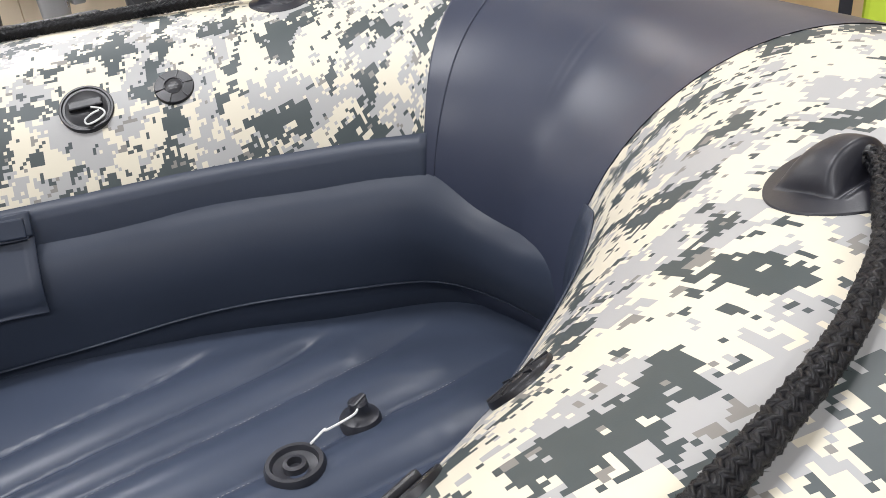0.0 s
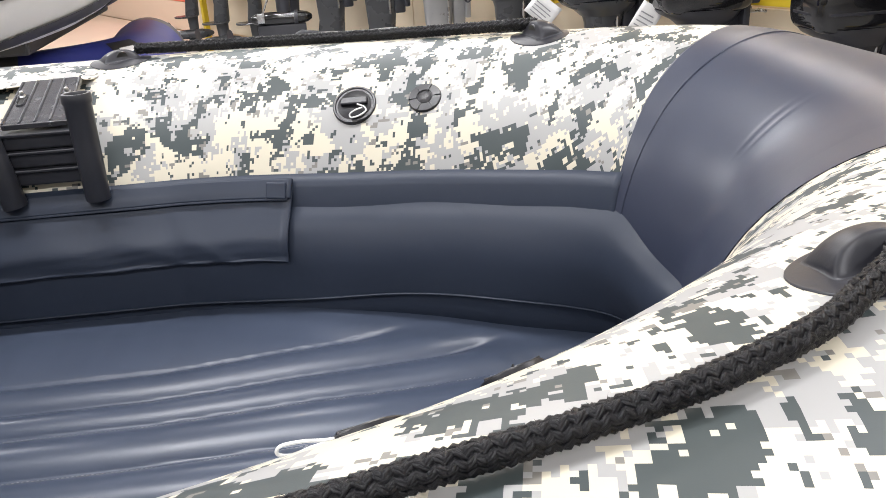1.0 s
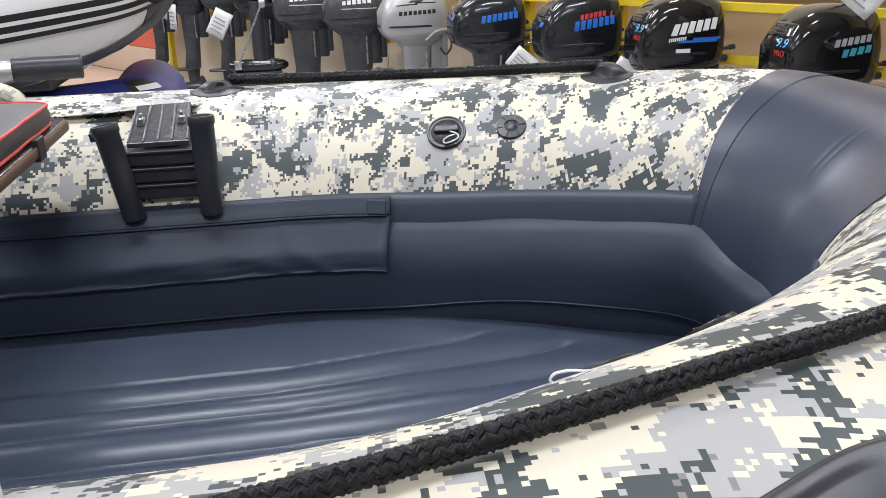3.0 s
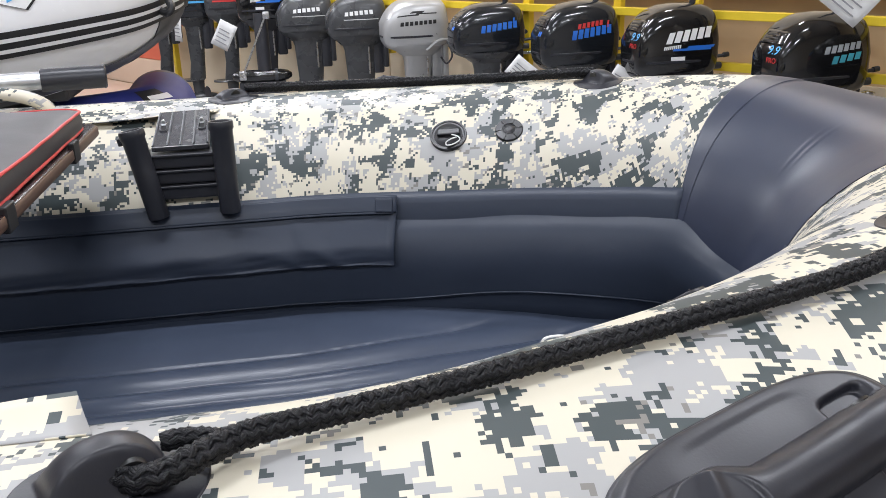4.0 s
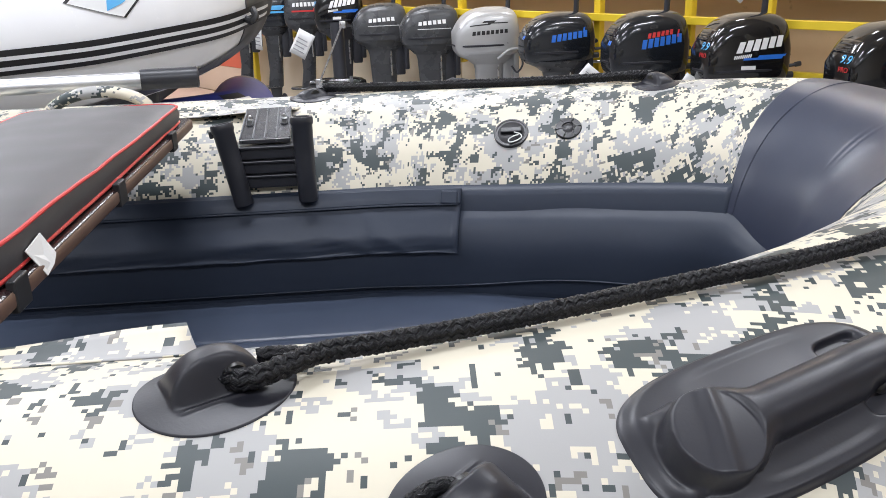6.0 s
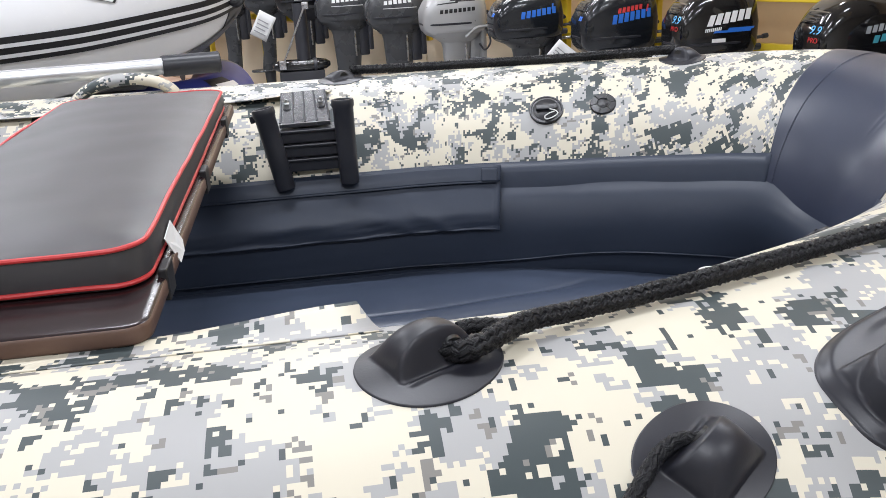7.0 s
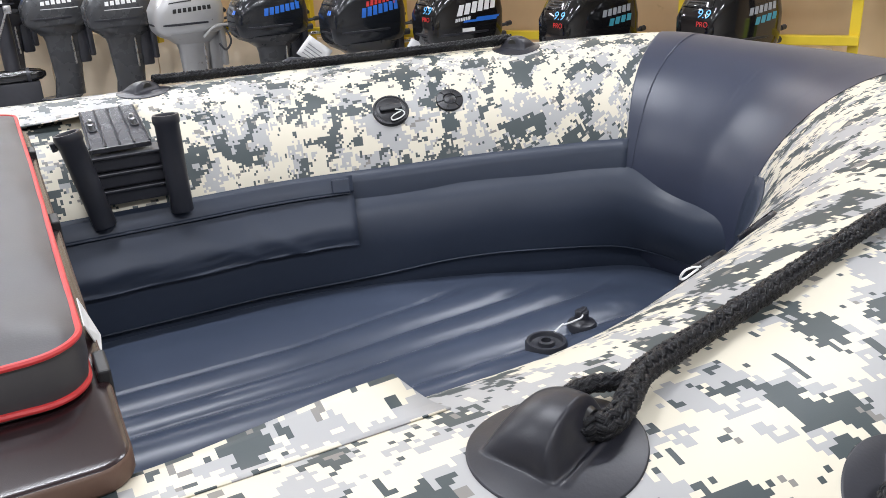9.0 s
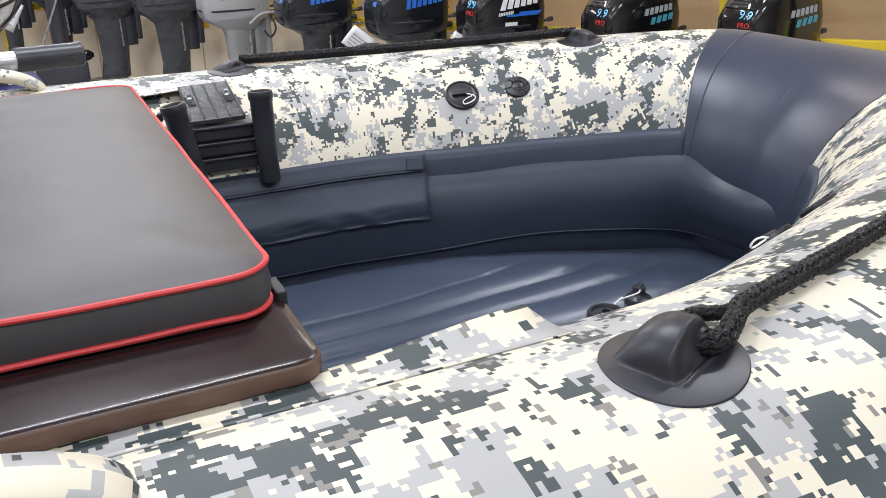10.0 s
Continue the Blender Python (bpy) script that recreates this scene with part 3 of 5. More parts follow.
def braid(name, points, radius, parent, label="", strands=12, pitch=0.050, sides=5, per=0.0020):
    """Plaited rope: strands that wind both ways and pass over and under each other."""
    path = smooth_path(points, 30)
    leng = np.r_[0, np.cumsum(np.linalg.norm(np.diff(path, axis=0), axis=1))]
    n = int(leng[-1] / per)
    where = np.linspace(0, leng[-1], n)
    pts = [Vector([float(np.interp(d, leng, path[:, k])) for k in range(3)]) for d in where]
    frames, side = [], Vector((0, 0, 1))
    for i, p in enumerate(pts):
        t = (pts[min(i + 1, n - 1)] - pts[max(i - 1, 0)]).normalized()
        side = (side - t * side.dot(t)).normalized()
        frames.append((p, t, side, t.cross(side)))
    rope = part(name, rod([f[0] for f in frames], radius * 0.80, 10), ROPE, parent, label, True)
    thick = radius * 0.29
    for k in range(strands):
        way = 1 if k % 2 else -1
        verts, faces = [], []
        for i, (p, t, a, b) in enumerate(frames):
            ang = way * 2 * math.pi * where[i] / pitch + 2 * math.pi * (k // 2) / (strands / 2)
            over = math.sin(strands * math.pi * where[i] / pitch + (0 if way > 0 else math.pi))
            r = radius - thick * 0.95 + radius * 0.15 * over
            rad = math.cos(ang) * a + math.sin(ang) * b
            c = p + r * rad
            tan = (t + way * (2 * math.pi * r / pitch) * (-math.sin(ang) * a + math.cos(ang) * b)).normalized()
            q = tan.cross(rad)
            for yarn in (-1, 0, 1):
                wob = noise.noise(Vector((i * 0.30, k * 3.1 + yarn, 0)))
                mid = c + thick * (0.58 * yarn * q + (0.30 * (1 - abs(yarn)) + 0.30 * wob) * rad)
                for j in range(sides):
                    e = 2 * math.pi * j / sides
                    verts.append(mid + thick * (0.60 + 0.16 * wob) * (math.cos(e) * rad + math.sin(e) * q))
        wide = 3 * sides
        for i in range(n - 1):
            for yarn in range(3):
                for j in range(sides):
                    x, y = i * wide + yarn * sides + j, i * wide + yarn * sides + (j + 1) % sides
                    faces.append((x, y, y + wide, x + wide))
        link("strand", verts, faces, ROPE, rope)
    # stray fibres
    rnd = random.Random(4)
    fv, ff = [], []
    for i in range(0, n, 2):
        p, t, a, b = frames[i]
        ang = rnd.uniform(0, 6.28)
        d = math.cos(ang) * a + math.sin(ang) * b
        base = p + d * radius * 0.9
        tip = base + d * rnd.uniform(0.001, 0.0035) + t * rnd.uniform(-0.003, 0.003)
        w = t * 0.00022
        k = len(fv)
        fv += [base - w, base + w, tip, base + d.cross(t) * 0.0003]
        ff += [(k, k + 1, k + 2), (k + 1, k + 3, k + 2), (k + 3, k, k + 2)]
    tagged(link("rope_fibres", fv, ff, ROPE, rope, "stray black fibres", smooth=False), kind="stuff")
    return rope


# near side: holder by the bench, rope to the bow holder, loose holder lower down
rope_holder(1.157, 91.8, -24, -1, 1.0, -0.010)
rope_holder(0.490, 82, 30, -1, 0.92, -0.008, 0.88)
rope_holder(1.027, 119.5, 32, 1, 0.80)
rope_holder(-1.160, 89, 30, 1, 0.90, 0.0, 0.62)
rope_holder(-0.522, 86, -40, 1, 0.88, 0.0, 0.80)
near_rope = [on_tube(s, d, o) for s, d, o in (
    (1.150, 93.2, 0.012), (1.139, 94.6, 0.0125), (1.126, 94.0, 0.013), (1.108, 91.2, 0.014), (1.088, 87.8, 0.013), (1.05, 85, 0.0105), (0.97, 82.5, 0.0095), (0.88, 82.5, 0.0095),
    (0.80, 83.8, 0.0095), (0.72, 86, 0.0095), (0.65, 88, 0.010), (0.58, 88.8, 0.0105), (0.540, 88.0, 0.0120), (0.514, 87.4, 0.0130), (0.498, 86.6, 0.0125), (0.490, 85.4, 0.0115))]
braid("grab_line", near_rope, 0.0070, boat, "plaited black grab line")
braid("grab_line_tail", [on_tube(1.134, 86, 0.010), on_tube(1.118, 85.5, 0.010), on_tube(1.100, 86.8, 0.009), on_tube(1.085, 87.5, 0.009)], 0.0052, boat, "black rope end behind the holder", per=0.003)
braid("grab_line_tail", [on_tube(1.029, 118.6, 0.008), on_tube(1.034, 117.4, 0.009), on_tube(1.042, 117.0, 0.0085), on_tube(1.054, 118.6, 0.007), on_tube(1.066, 122, 0.006), on_tube(1.09, 129, 0.006)], 0.0046, boat, "black rope end at the lower holder", per=0.003)
far_rope = [on_tube(-1.14, 93, 0.014), on_tube(-1.10, 94, 0.012), on_tube(-1.0, 97, 0.009), on_tube(-0.85, 97, 0.0085), on_tube(-0.72, 95, 0.009), on_tube(-0.62, 92, 0.011), on_tube(-0.56, 89, 0.014), on_tube(-0.53, 88.5, 0.014)]
braid("grab_line", far_rope, 0.0085, boat, "plaited black grab line", per=0.0032)


def grab_handle(s, deg, turn):
    """Moulded rubber handle: smooth oval pad, thick grip that runs into a round boss, finger hollows."""
    def rise(x, y, t):
        h = 0.0062 - 0.0046 * step01((t - 0.88) / 0.12) ** 2
        h -= 0.0012 * step01((0.84 - t) / 0.14) * step01((0.060 - abs(x)) / 0.03)  # sunk panel beside the grip
        w = 0.0170 + 0.0095 * step01((-0.026 - x) / 0.022)
        d = min(1.0, abs(y + 0.004) / w)
        grip = 0.0235 * math.sqrt(max(0.0, 1 - d ** 2.4)) * step01((x + 0.090) / 0.02)
        grip *= 1 - step01((x - 0.074) / 0.022)  # sloping end block
        r = math.hypot(x + 0.064, y + 0.007) / 0.0262
        boss = 0.0205 * step01((1.06 - r) / 0.16)
        q = (x + 0.064) * 0.94 - (y + 0.007) * 0.34
        face = step01((0.97 - r) / 0.10)
        dish = face * (0.0016 - 0.0022 * math.exp(-(q / 0.0052) ** 2))
        blend = math.log(math.exp(grip * 520) + math.exp(boss * 520)) / 520 - 0.00133
        body = max(0.0, blend) * (1 - face) + face * 0.0205 - dish
        side = abs(y + 0.004) - w
        slot = 0.045 * math.exp(-((x - 0.066) / 0.0135) ** 4) * math.exp(-((side - 0.0036) / 0.0060) ** 4)
        return max(h + body - slot, 0.0004)
    handle = height_patch("grab_handle", s, deg, rounded(0.101, 0.050, 3.2), rise, RUBBER, boat, "black moulded rubber grab handle", 110, 260, turn, 1)
    m = tube_frame(s, deg) @ pose(0, 0, 0, 0, 0, turn)
    for side in (-1, 1):
        hollow = lathe([(0, 0.0), (0.0085, 0.0), (0.0098, -0.002)], 24, m @ pose(0.067, -0.004 + side * 0.0174, 0.0095, -90 * side, 0, 0) @ Matrix.Diagonal((1, 0.62, 1, 1)))
        part("finger_hole", hollow, BLACK_INK, handle, "dark hole under the grip", True)
    return handle


grab_handle(0.841, 115.8, 186)
grab_handle(-0.838, 117, 0)


def boss_valve(s, deg, cap):
    """Inflation valve with a turning bar and string, or a pressure valve with a star-shaped cap."""
    m = tube_frame(s, deg, 0)
    if cap:
        v = part("inflation_valve", lathe([(0.0295, -0.003), (0.0295, 0.002), (0.0285, 0.0032), (0.0265, 0.0032), (0.0255, 0.0018), (0.0245, 0.0018), (0, 0.0018)], 40, m), VALVE, boat, "round black inflation valve", True)
        part("cap", lathe([(0, 0.0030), (0.0215, 0.0030), (0.0228, 0.0022), (0.0232, 0.0012)], 32, m), VALVE, v, "", True)
        part("grip_bar", box(-0.0185, 0.0185, -0.0055, 0.0055, 0.002, 0.0085, 0.002, 2, m @ pose(0, 0.003, 0, 0, 0, 4)), VALVE, v, "")
        if s < 0:
            loop = [m @ Vector(p) for p in ((0.006, -0.004, 0.009), (0.016, -0.009, 0.011), (0.0195, -0.015, 0.010), (0.011, -0.021, 0.008), (0.000, -0.0235, 0.007), (-0.002, -0.019, 0.009), (0.006, -0.014, 0.011), (0.014, -0.010, 0.010))]
        else:
            loop = [m @ Vector((a, b + 0.025, c - 0.004)) for a, b, c in ((0.012, -0.010, 0.006), (0.026, -0.004, 0.006), (0.040, 0.001, 0.008), (0.052, 0.001, 0.009), (0.054, -0.006, 0.007), (0.046, -0.010, 0.005), (0.034, -0.006, 0.005), (0.016, -0.010, 0.006))]
        part("string", rod(smooth_path(loop, 8), 0.0011, 6), STRING, v, "white string loop", True)
    else:
        v = part("pressure_valve", lathe([(0.0222, -0.003), (0.0222, 0.0015), (0.0212, 0.0030), (0.0110, 0.0040), (0.0104, 0.0028), (0, 0.0028)], 40, m), VALVE, boat, "round black pressure valve", True)
        for k in range(6):
            part("vane", box(0.0100, 0.0214, -0.0006, 0.0006, 0.001, 0.0046, 0.0003, 1, m @ pose(0, 0, 0, 0, 0, 60 * k + 12)), VALVE, v)
        part("hub", lathe([(0, 0.0042), (0.0085, 0.0042), (0.0098, 0.0034), (0.0098, 0.001)], 20, m), VALVE, v, "", True)
        for k in range(7):
            part("pinhole", lathe([(0, 0.0046), (0.0009, 0.0046), (0.0009, 0.004)], 8, m @ (pose(0.0045 * math.cos(k * 1.0472), 0.0045 * math.sin(k * 1.0472), 0) if k else pose(0, 0, 0))), BLACK_INK, v)


boss_valve(-0.764, 49, True)
boss_valve(-0.654, 50.5, False)
boss_valve(0.764, 39.5, True)
boss_valve(0.654, 44, False)

# bench strips: camouflage flaps welded on the upper inner side of both tubes
def bench_strip(sign):
    s0, s1 = sign * 1.180, sign * 2.6
    n, verts, uvs, faces = 60, [], [], []
    prof = [(73.8, 0.0006), (72.3, 0.0012), (70.8, 0.0028), (69.3, 0.0060), (67.8, 0.0105), (66.3, 0.0158), (64.8, 0.0215)]
    for i in range(n + 1):
        for k, (d, o) in enumerate(prof):
            s = s0 + (s1 - s0) * i / n + 0.016 * sign * (k / 6) ** 1.2 * (1 - i / n)
            o *= 1 - 0.48 * step01((abs(s) - 1.19) / 0.16)  # pressed down under the bench
            lift = 0.0015 * noise.noise(Vector((s * 6, k, sign)))
            verts.append(on_tube(s, d, max(0.0005, o + lift * (k > 2))))
            uvs.append((s + 8.3, radians(d) * R + 1.1))
    m = len(prof)
    for i in range(n):
        for k in range(m - 1):
            a = i * m + k
            faces.append((a, a + 1, a + m + 1, a + m))
    ob = link("bench_strip", verts, faces, CAMO, boat, "camouflage flap that holds the bench", uvs)
    md = ob.modifiers.new("thickness", "SOLIDIFY")
    md.thickness, md.offset = 0.0010, 0
    return ob


for sign in (-1, 1):
    bench_strip(sign)

# side pocket on the far inner wall, with a zipped hem
def pocket(name, prof, s0, s1, material, label, wave, thick):
    n, pr = 90, smooth_path([(a, b, 0) for a, b in prof], 5)
    verts, faces, m = [], [], len(pr)
    for i in range(n + 1):
        s = s0 + (s1 - s0) * i / n
        p, t, inn = centre(s)
        for k, (d, z, _) in enumerate(pr):
            f = k / (m - 1)
            w = wave * f * (noise.noise(Vector((s * 9, f * 2.2, 7))) + 0.5 * noise.noise(Vector((s * 24 + f * 9, f * 5, 3))))
            if wave:  # long slack folds that fan out from the lower corner
                for at, lean, width, rise in ((-0.93, -0.16, 0.020, 0.0046), (-1.02, -0.20, 0.028, 0.0040), (-1.17, -0.10, 0.040, 0.0046), (-1.36, 0.14, 0.045, 0.0050), (-1.60, -0.12, 0.05, 0.004)):
                    w += rise * f * (1.3 - f) * math.exp(-((s - at - lean * (1 - f)) / width) ** 2)
                w += 0.0012 * f ** 4 * noise.noise(Vector((s * 60, 2, 5)))
            zz = z + wave * 0.5 * f * noise.noise(Vector((s * 16, 1, 9)))
            verts.append(p + inn * float(d + w) + Vector((0, 0, float(zz))))
    for i in range(n):
        for k in range(m - 1):
            a = i * m + k
            faces.append((a, a + 1, a + m + 1, a + m))
    ob = link(name, verts, faces, material, boat, label)
    md = ob.modifiers.new("thickness", "SOLIDIFY")
    md.thickness, md.offset = thick, 0
    return ob


pocket("side_pocket", [(0.211, 0.088), (0.224, 0.066), (0.240, 0.046), (0.2545, 0.024), (0.2580, 0.010), (0.2590, -0.001), (0.2615, -0.006)], -2.2, -0.840, NAVY, "navy fabric side pocket with a loose lower edge", 0.0032, 0.002)
pocket("pocket_hem", [(0.2125, 0.092), (0.221, 0.080), (0.2265, 0.069)], -2.2, -0.840, NAVY, "zipped upper hem of the pocket", 0.0, 0.005)
pocket("zip_tape", [(0.2285, 0.0700), (0.2295, 0.0675)], -2.2, -0.844, NAVY, "navy zip", 0.0, 0.003)
p_, t_, i_ = centre(-0.858)
part("zip_tab", box(-0.016, 0.012, -0.003, 0.003, -0.011, 0.011, 0.002, 2, Matrix.Translation(p_ + i_ * 0.226 + Vector((0, 0, 0.080))) @ pose(0, 0, 0, -22, 0, math.degrees(math.atan2(t_.y, t_.x)))), NAVY, boat, "navy tab over the zip end")

# stitches in the seams of the deck
def stitches():
    verts, faces = [], []
    for seam in SEAMS[2:4]:
        for i in range(196):
            x = -0.52 + i * 0.005
            y = fan(x)[0] + seam * fan(x)[1]
            if x > 0.42 - 0.30 * abs(y):
                continue
            z = deck_z(x, y) + 0.0008
            a = len(verts)
            verts += [(x, YC + y - 0.0004, z), (x + 0.003, YC + y - 0.0004, z), (x + 0.003, YC + y + 0.0004, z), (x, YC + y + 0.0004, z), (x + 0.0015, YC + y, z + 0.0007)]
            faces += [(a, a + 1, a + 4), (a + 1, a + 2, a + 4), (a + 2, a + 3, a + 4), (a + 3, a, a + 4)]
    tagged(link("seam_stitches", verts, faces, PRINT, boat, "pale stitches along the deck seams", smooth=False), kind="stuff")


stitches()

# deck valve with its cap lying beside it on a string
DV = Vector((0.222, YC - 0.021, deck_z(0.222, -0.021) + 0.002))
dv = part("deck_valve", lathe([(0.029, -0.006), (0.029, 0.003), (0.027, 0.007), (0.023, 0.007), (0.021, 0.002), (0.012, 0.000), (0.011, 0.006), (0.007, 0.007), (0.006, 0.0), (0, 0.0)], 36, Matrix.Translation(DV)), PLASTIC, boat, "black deck valve, open", True)
DC = Vector((0.305, YC + 0.011, deck_z(0.305, 0.011) + 0.003))
part("cap", lathe([(0.0215, -0.004), (0.0215, 0.003), (0.0195, 0.0070), (0.013, 0.010), (0.010, 0.015), (0.010, 0.023), (0.008, 0.025), (0.0, 0.025)], 32, Matrix.Translation(DC)), PLASTIC, dv, "black valve cap lying on the deck", True)
part("cap_lug", box(-0.011, 0.011, -0.004, 0.004, 0.017, 0.027, 0.002, 2, Matrix.Translation(DC) @ pose(0, 0, 0, 0, 0, 30)), PLASTIC, dv)
part("string", rod(smooth_path([DV + Vector((0.022, 0.012, 0.008)), DV + Vector((0.040, 0.018, 0.012)), (DV + DC) / 2 + Vector((0, 0, 0.016)), DC + Vector((-0.012, -0.012, 0.02)), DC + Vector((-0.004, -0.008, 0.022))], 8), 0.0013, 6), STRING, dv, "white string", True)


# ---- rod holder on the far tube ----
rod_holder = thing("rod_holder", "black plastic twin rod holder fixed on the boat tube", "rod holder", Matrix.Translation((-0.232, 0.46, 1.06)))
RH = rod_holder.matrix_world.inverted()


def rh(name, bm, material=PLASTIC, label="", smooth=True):
    bmesh.ops.transform(bm, verts=bm.verts, matrix=RH)
    return part(name, bm, material, rod_holder, label, smooth)


def holder_tube(top, bottom):
    top, bottom = Vector(top), Vector(bottom)
    q = (top - bottom).to_track_quat("Z", "Y").to_matrix().to_4x4()
    h = (top - bottom).length
    prof = [(0.0135, h - 0.12), (0.0135, h - 0.002), (0.0145, h), (0.0180, h), (0.0190, h - 0.003), (0.0190, h - 0.011), (0.0172, h - 0.014), (0.0165, h * 0.5), (0.0158, 0.002), (0.0148, 0.0), (0, 0.0)]
    rh("tube", lathe([(0, h - 0.12)] + prof, 32, Matrix.Translation(bottom) @ q), label="black plastic tube open at the top")
    rh("spigot", box(-0.004, 0.004, -0.026, -0.019, h - 0.02, h - 0.008, 0.001, 1, Matrix.Translation(bottom) @ q))


holder_tube((-0.295, 0.433, 1.150), (-0.270, 0.424, 1.014))
holder_tube((-0.164, 0.430, 1.157), (-0.163, 0.422, 1.016))


def slab(corners, thick):
    """A plate from four corners, thick along its normal."""
    c = [Vector(p) for p in corners]
    n = (c[1] - c[0]).cross(c[3] - c[0]).normalized() * thick
    return loft([[p for p in c], [p + n for p in c]])


top = [(-0.271, 0.445, 1.112), (-0.186, 0.448, 1.112), (-0.189, 0.552, 1.148), (-0.267, 0.549, 1.147)]
bm = slab(top, 0.008)
bmesh.ops.bevel(bm, geom=bm.edges[:], offset=0.0012, segments=2, affect="EDGES", profile=0.5)
plate = rh("top_plate", bm, PLATE, label="ribbed plate with two slots", smooth=False)
A, B, C, D = [Vector(p) for p in top]
nrm = (B - A).cross(D - A).normalized()
for f in (0.02, 0.27, 0.5, 0.73, 0.98):
    a, b = A.lerp(B, f) + nrm * 0.0078, D.lerp(C, f) + nrm * 0.0078
    bm = rod([a.lerp(b, 0.03), a.lerp(b, 0.97)], 0.0020, 8)
    bmesh.ops.transform(bm, verts=bm.verts, matrix=RH)
    part("rib", bm, PLASTIC, plate, "", True)
for f in (0.14, 0.86):
    a = (A.lerp(B, f)).lerp(D.lerp(C, f), 0.58) + nrm * 0.0083
    q = nrm.to_track_quat("Z", "Y").to_matrix().to_4x4()
    for nm, bm, mt, lb in (("slot", box(-0.0036, 0.0036, -0.017, 0.010, -0.001, 0.0006, 0.0004, 1, Matrix.Translation(a) @ q), BLACK_INK, "dark slot"),
                           ("slot_rim", rod([Matrix.Translation(a) @ q @ Vector(p) for p in ((-0.0050, 0.008, 0.0008), (-0.0050, -0.013, 0.0008), (-0.0038, -0.0165, 0.0008), (0, -0.0182, 0.0008), (0.0038, -0.0165, 0.0008), (0.0050, -0.013, 0.0008), (0.0050, 0.008, 0.0008))], 0.0013, 8), PLASTIC, "raised rim of the slot"),
                           ("screw", lathe([(0.0046, 0), (0.0046, 0.0015), (0.0032, 0.0030), (0.0030, 0.0065), (0.0022, 0.0085), (0, 0.0090)], 12, Matrix.Translation(a) @ q @ pose(0, 0.004, 0)), STEEL, "bright screw")):
        bmesh.ops.transform(bm, verts=bm.verts, matrix=RH)
        part(nm, bm, mt, plate, lb)
for k, (z0, z1, y) in enumerate(((1.086, 1.108, 0.440), (1.062, 1.084, 0.438), (1.038, 1.060, 0.436))):
    rh("cross_plate", box(-0.288 + 0.004 * k, -0.172, y, y + 0.05, z0, z1, 0.003, 2), smooth=False)
    rh("lip", box(-0.288 + 0.004 * k, -0.170, y - 0.006, y + 0.01, z1 - 0.003, z1 + 0.001, 0.001, 1), smooth=False)
rh("lower_bar", box(-0.27, -0.175, 0.430, 0.445, 1.000, 1.016, 0.003, 2), smooth=False)


# ---- bench and cushion ----
BX0, BX1, BY0, BY1 = -0.590, -0.341, -0.413, 0.455
def plank(x0, x1, y0, y1, z0, z1, corner, bevel, steps=8):
    ring = []
    for cx, cy, a0 in ((x1 - corner, y1 - corner, 0), (x0 + corner, y1 - corner, 90), (x0 + corner, y0 + corner, 180), (x1 - corner, y0 + corner, 270)):
        for k in range(steps + 1):
            a = radians(a0 + 90 * k / steps)
            ring.append((cx, cy, corner, a))
    def level(z, inset):
        return [(cx + (c - inset) * math.cos(a), cy + (c - inset) * math.sin(a), z) for cx, cy, c, a in ring]
    return loft([level(z0, bevel), level(z0 + bevel * 0.4, bevel * 0.3), level(z0 + bevel, 0), level(z1 - bevel, 0), level(z1 - bevel * 0.4, bevel * 0.3), level(z1, bevel)])


bench = thing("bench", "brown painted plywood bench board across the boat", "bench", pose((BX0 + BX1) / 2, YC, 1.143))
BI = bench.matrix_world.inverted()
bm = plank(BX0, BX1, BY0, BY1, 1.1430, 1.1600, 0.020, 0.004)
bmesh.ops.transform(bm, verts=bm.verts, matrix=BI)
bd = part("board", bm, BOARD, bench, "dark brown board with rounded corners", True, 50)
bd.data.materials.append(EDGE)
# sides and bevels get the lighter brown that paints in the edge highlight
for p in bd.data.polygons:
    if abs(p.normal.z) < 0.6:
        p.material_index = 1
for y in (BY0 + 0.03, BY1 - 0.03):
    bm = box(BX0 + 0.03, BX1 - 0.03, y - 0.012, y + 0.012, 1.1180, 1.1425, 0.002, 1, BI)
    part("track", bm, PLASTIC, bench, "black bench track")

cushion = thing("seat_cushion", "grey leatherette seat cushion with red piping, on the bench", "cushion", pose(-0.465, YC, 1.161))
CI = cushion.matrix_world.inverted()
CX0, CX1, CY0, CY1, CZ0, CZ1 = -0.590, -0.352, -0.342, 0.412, 1.1615, 1.1945


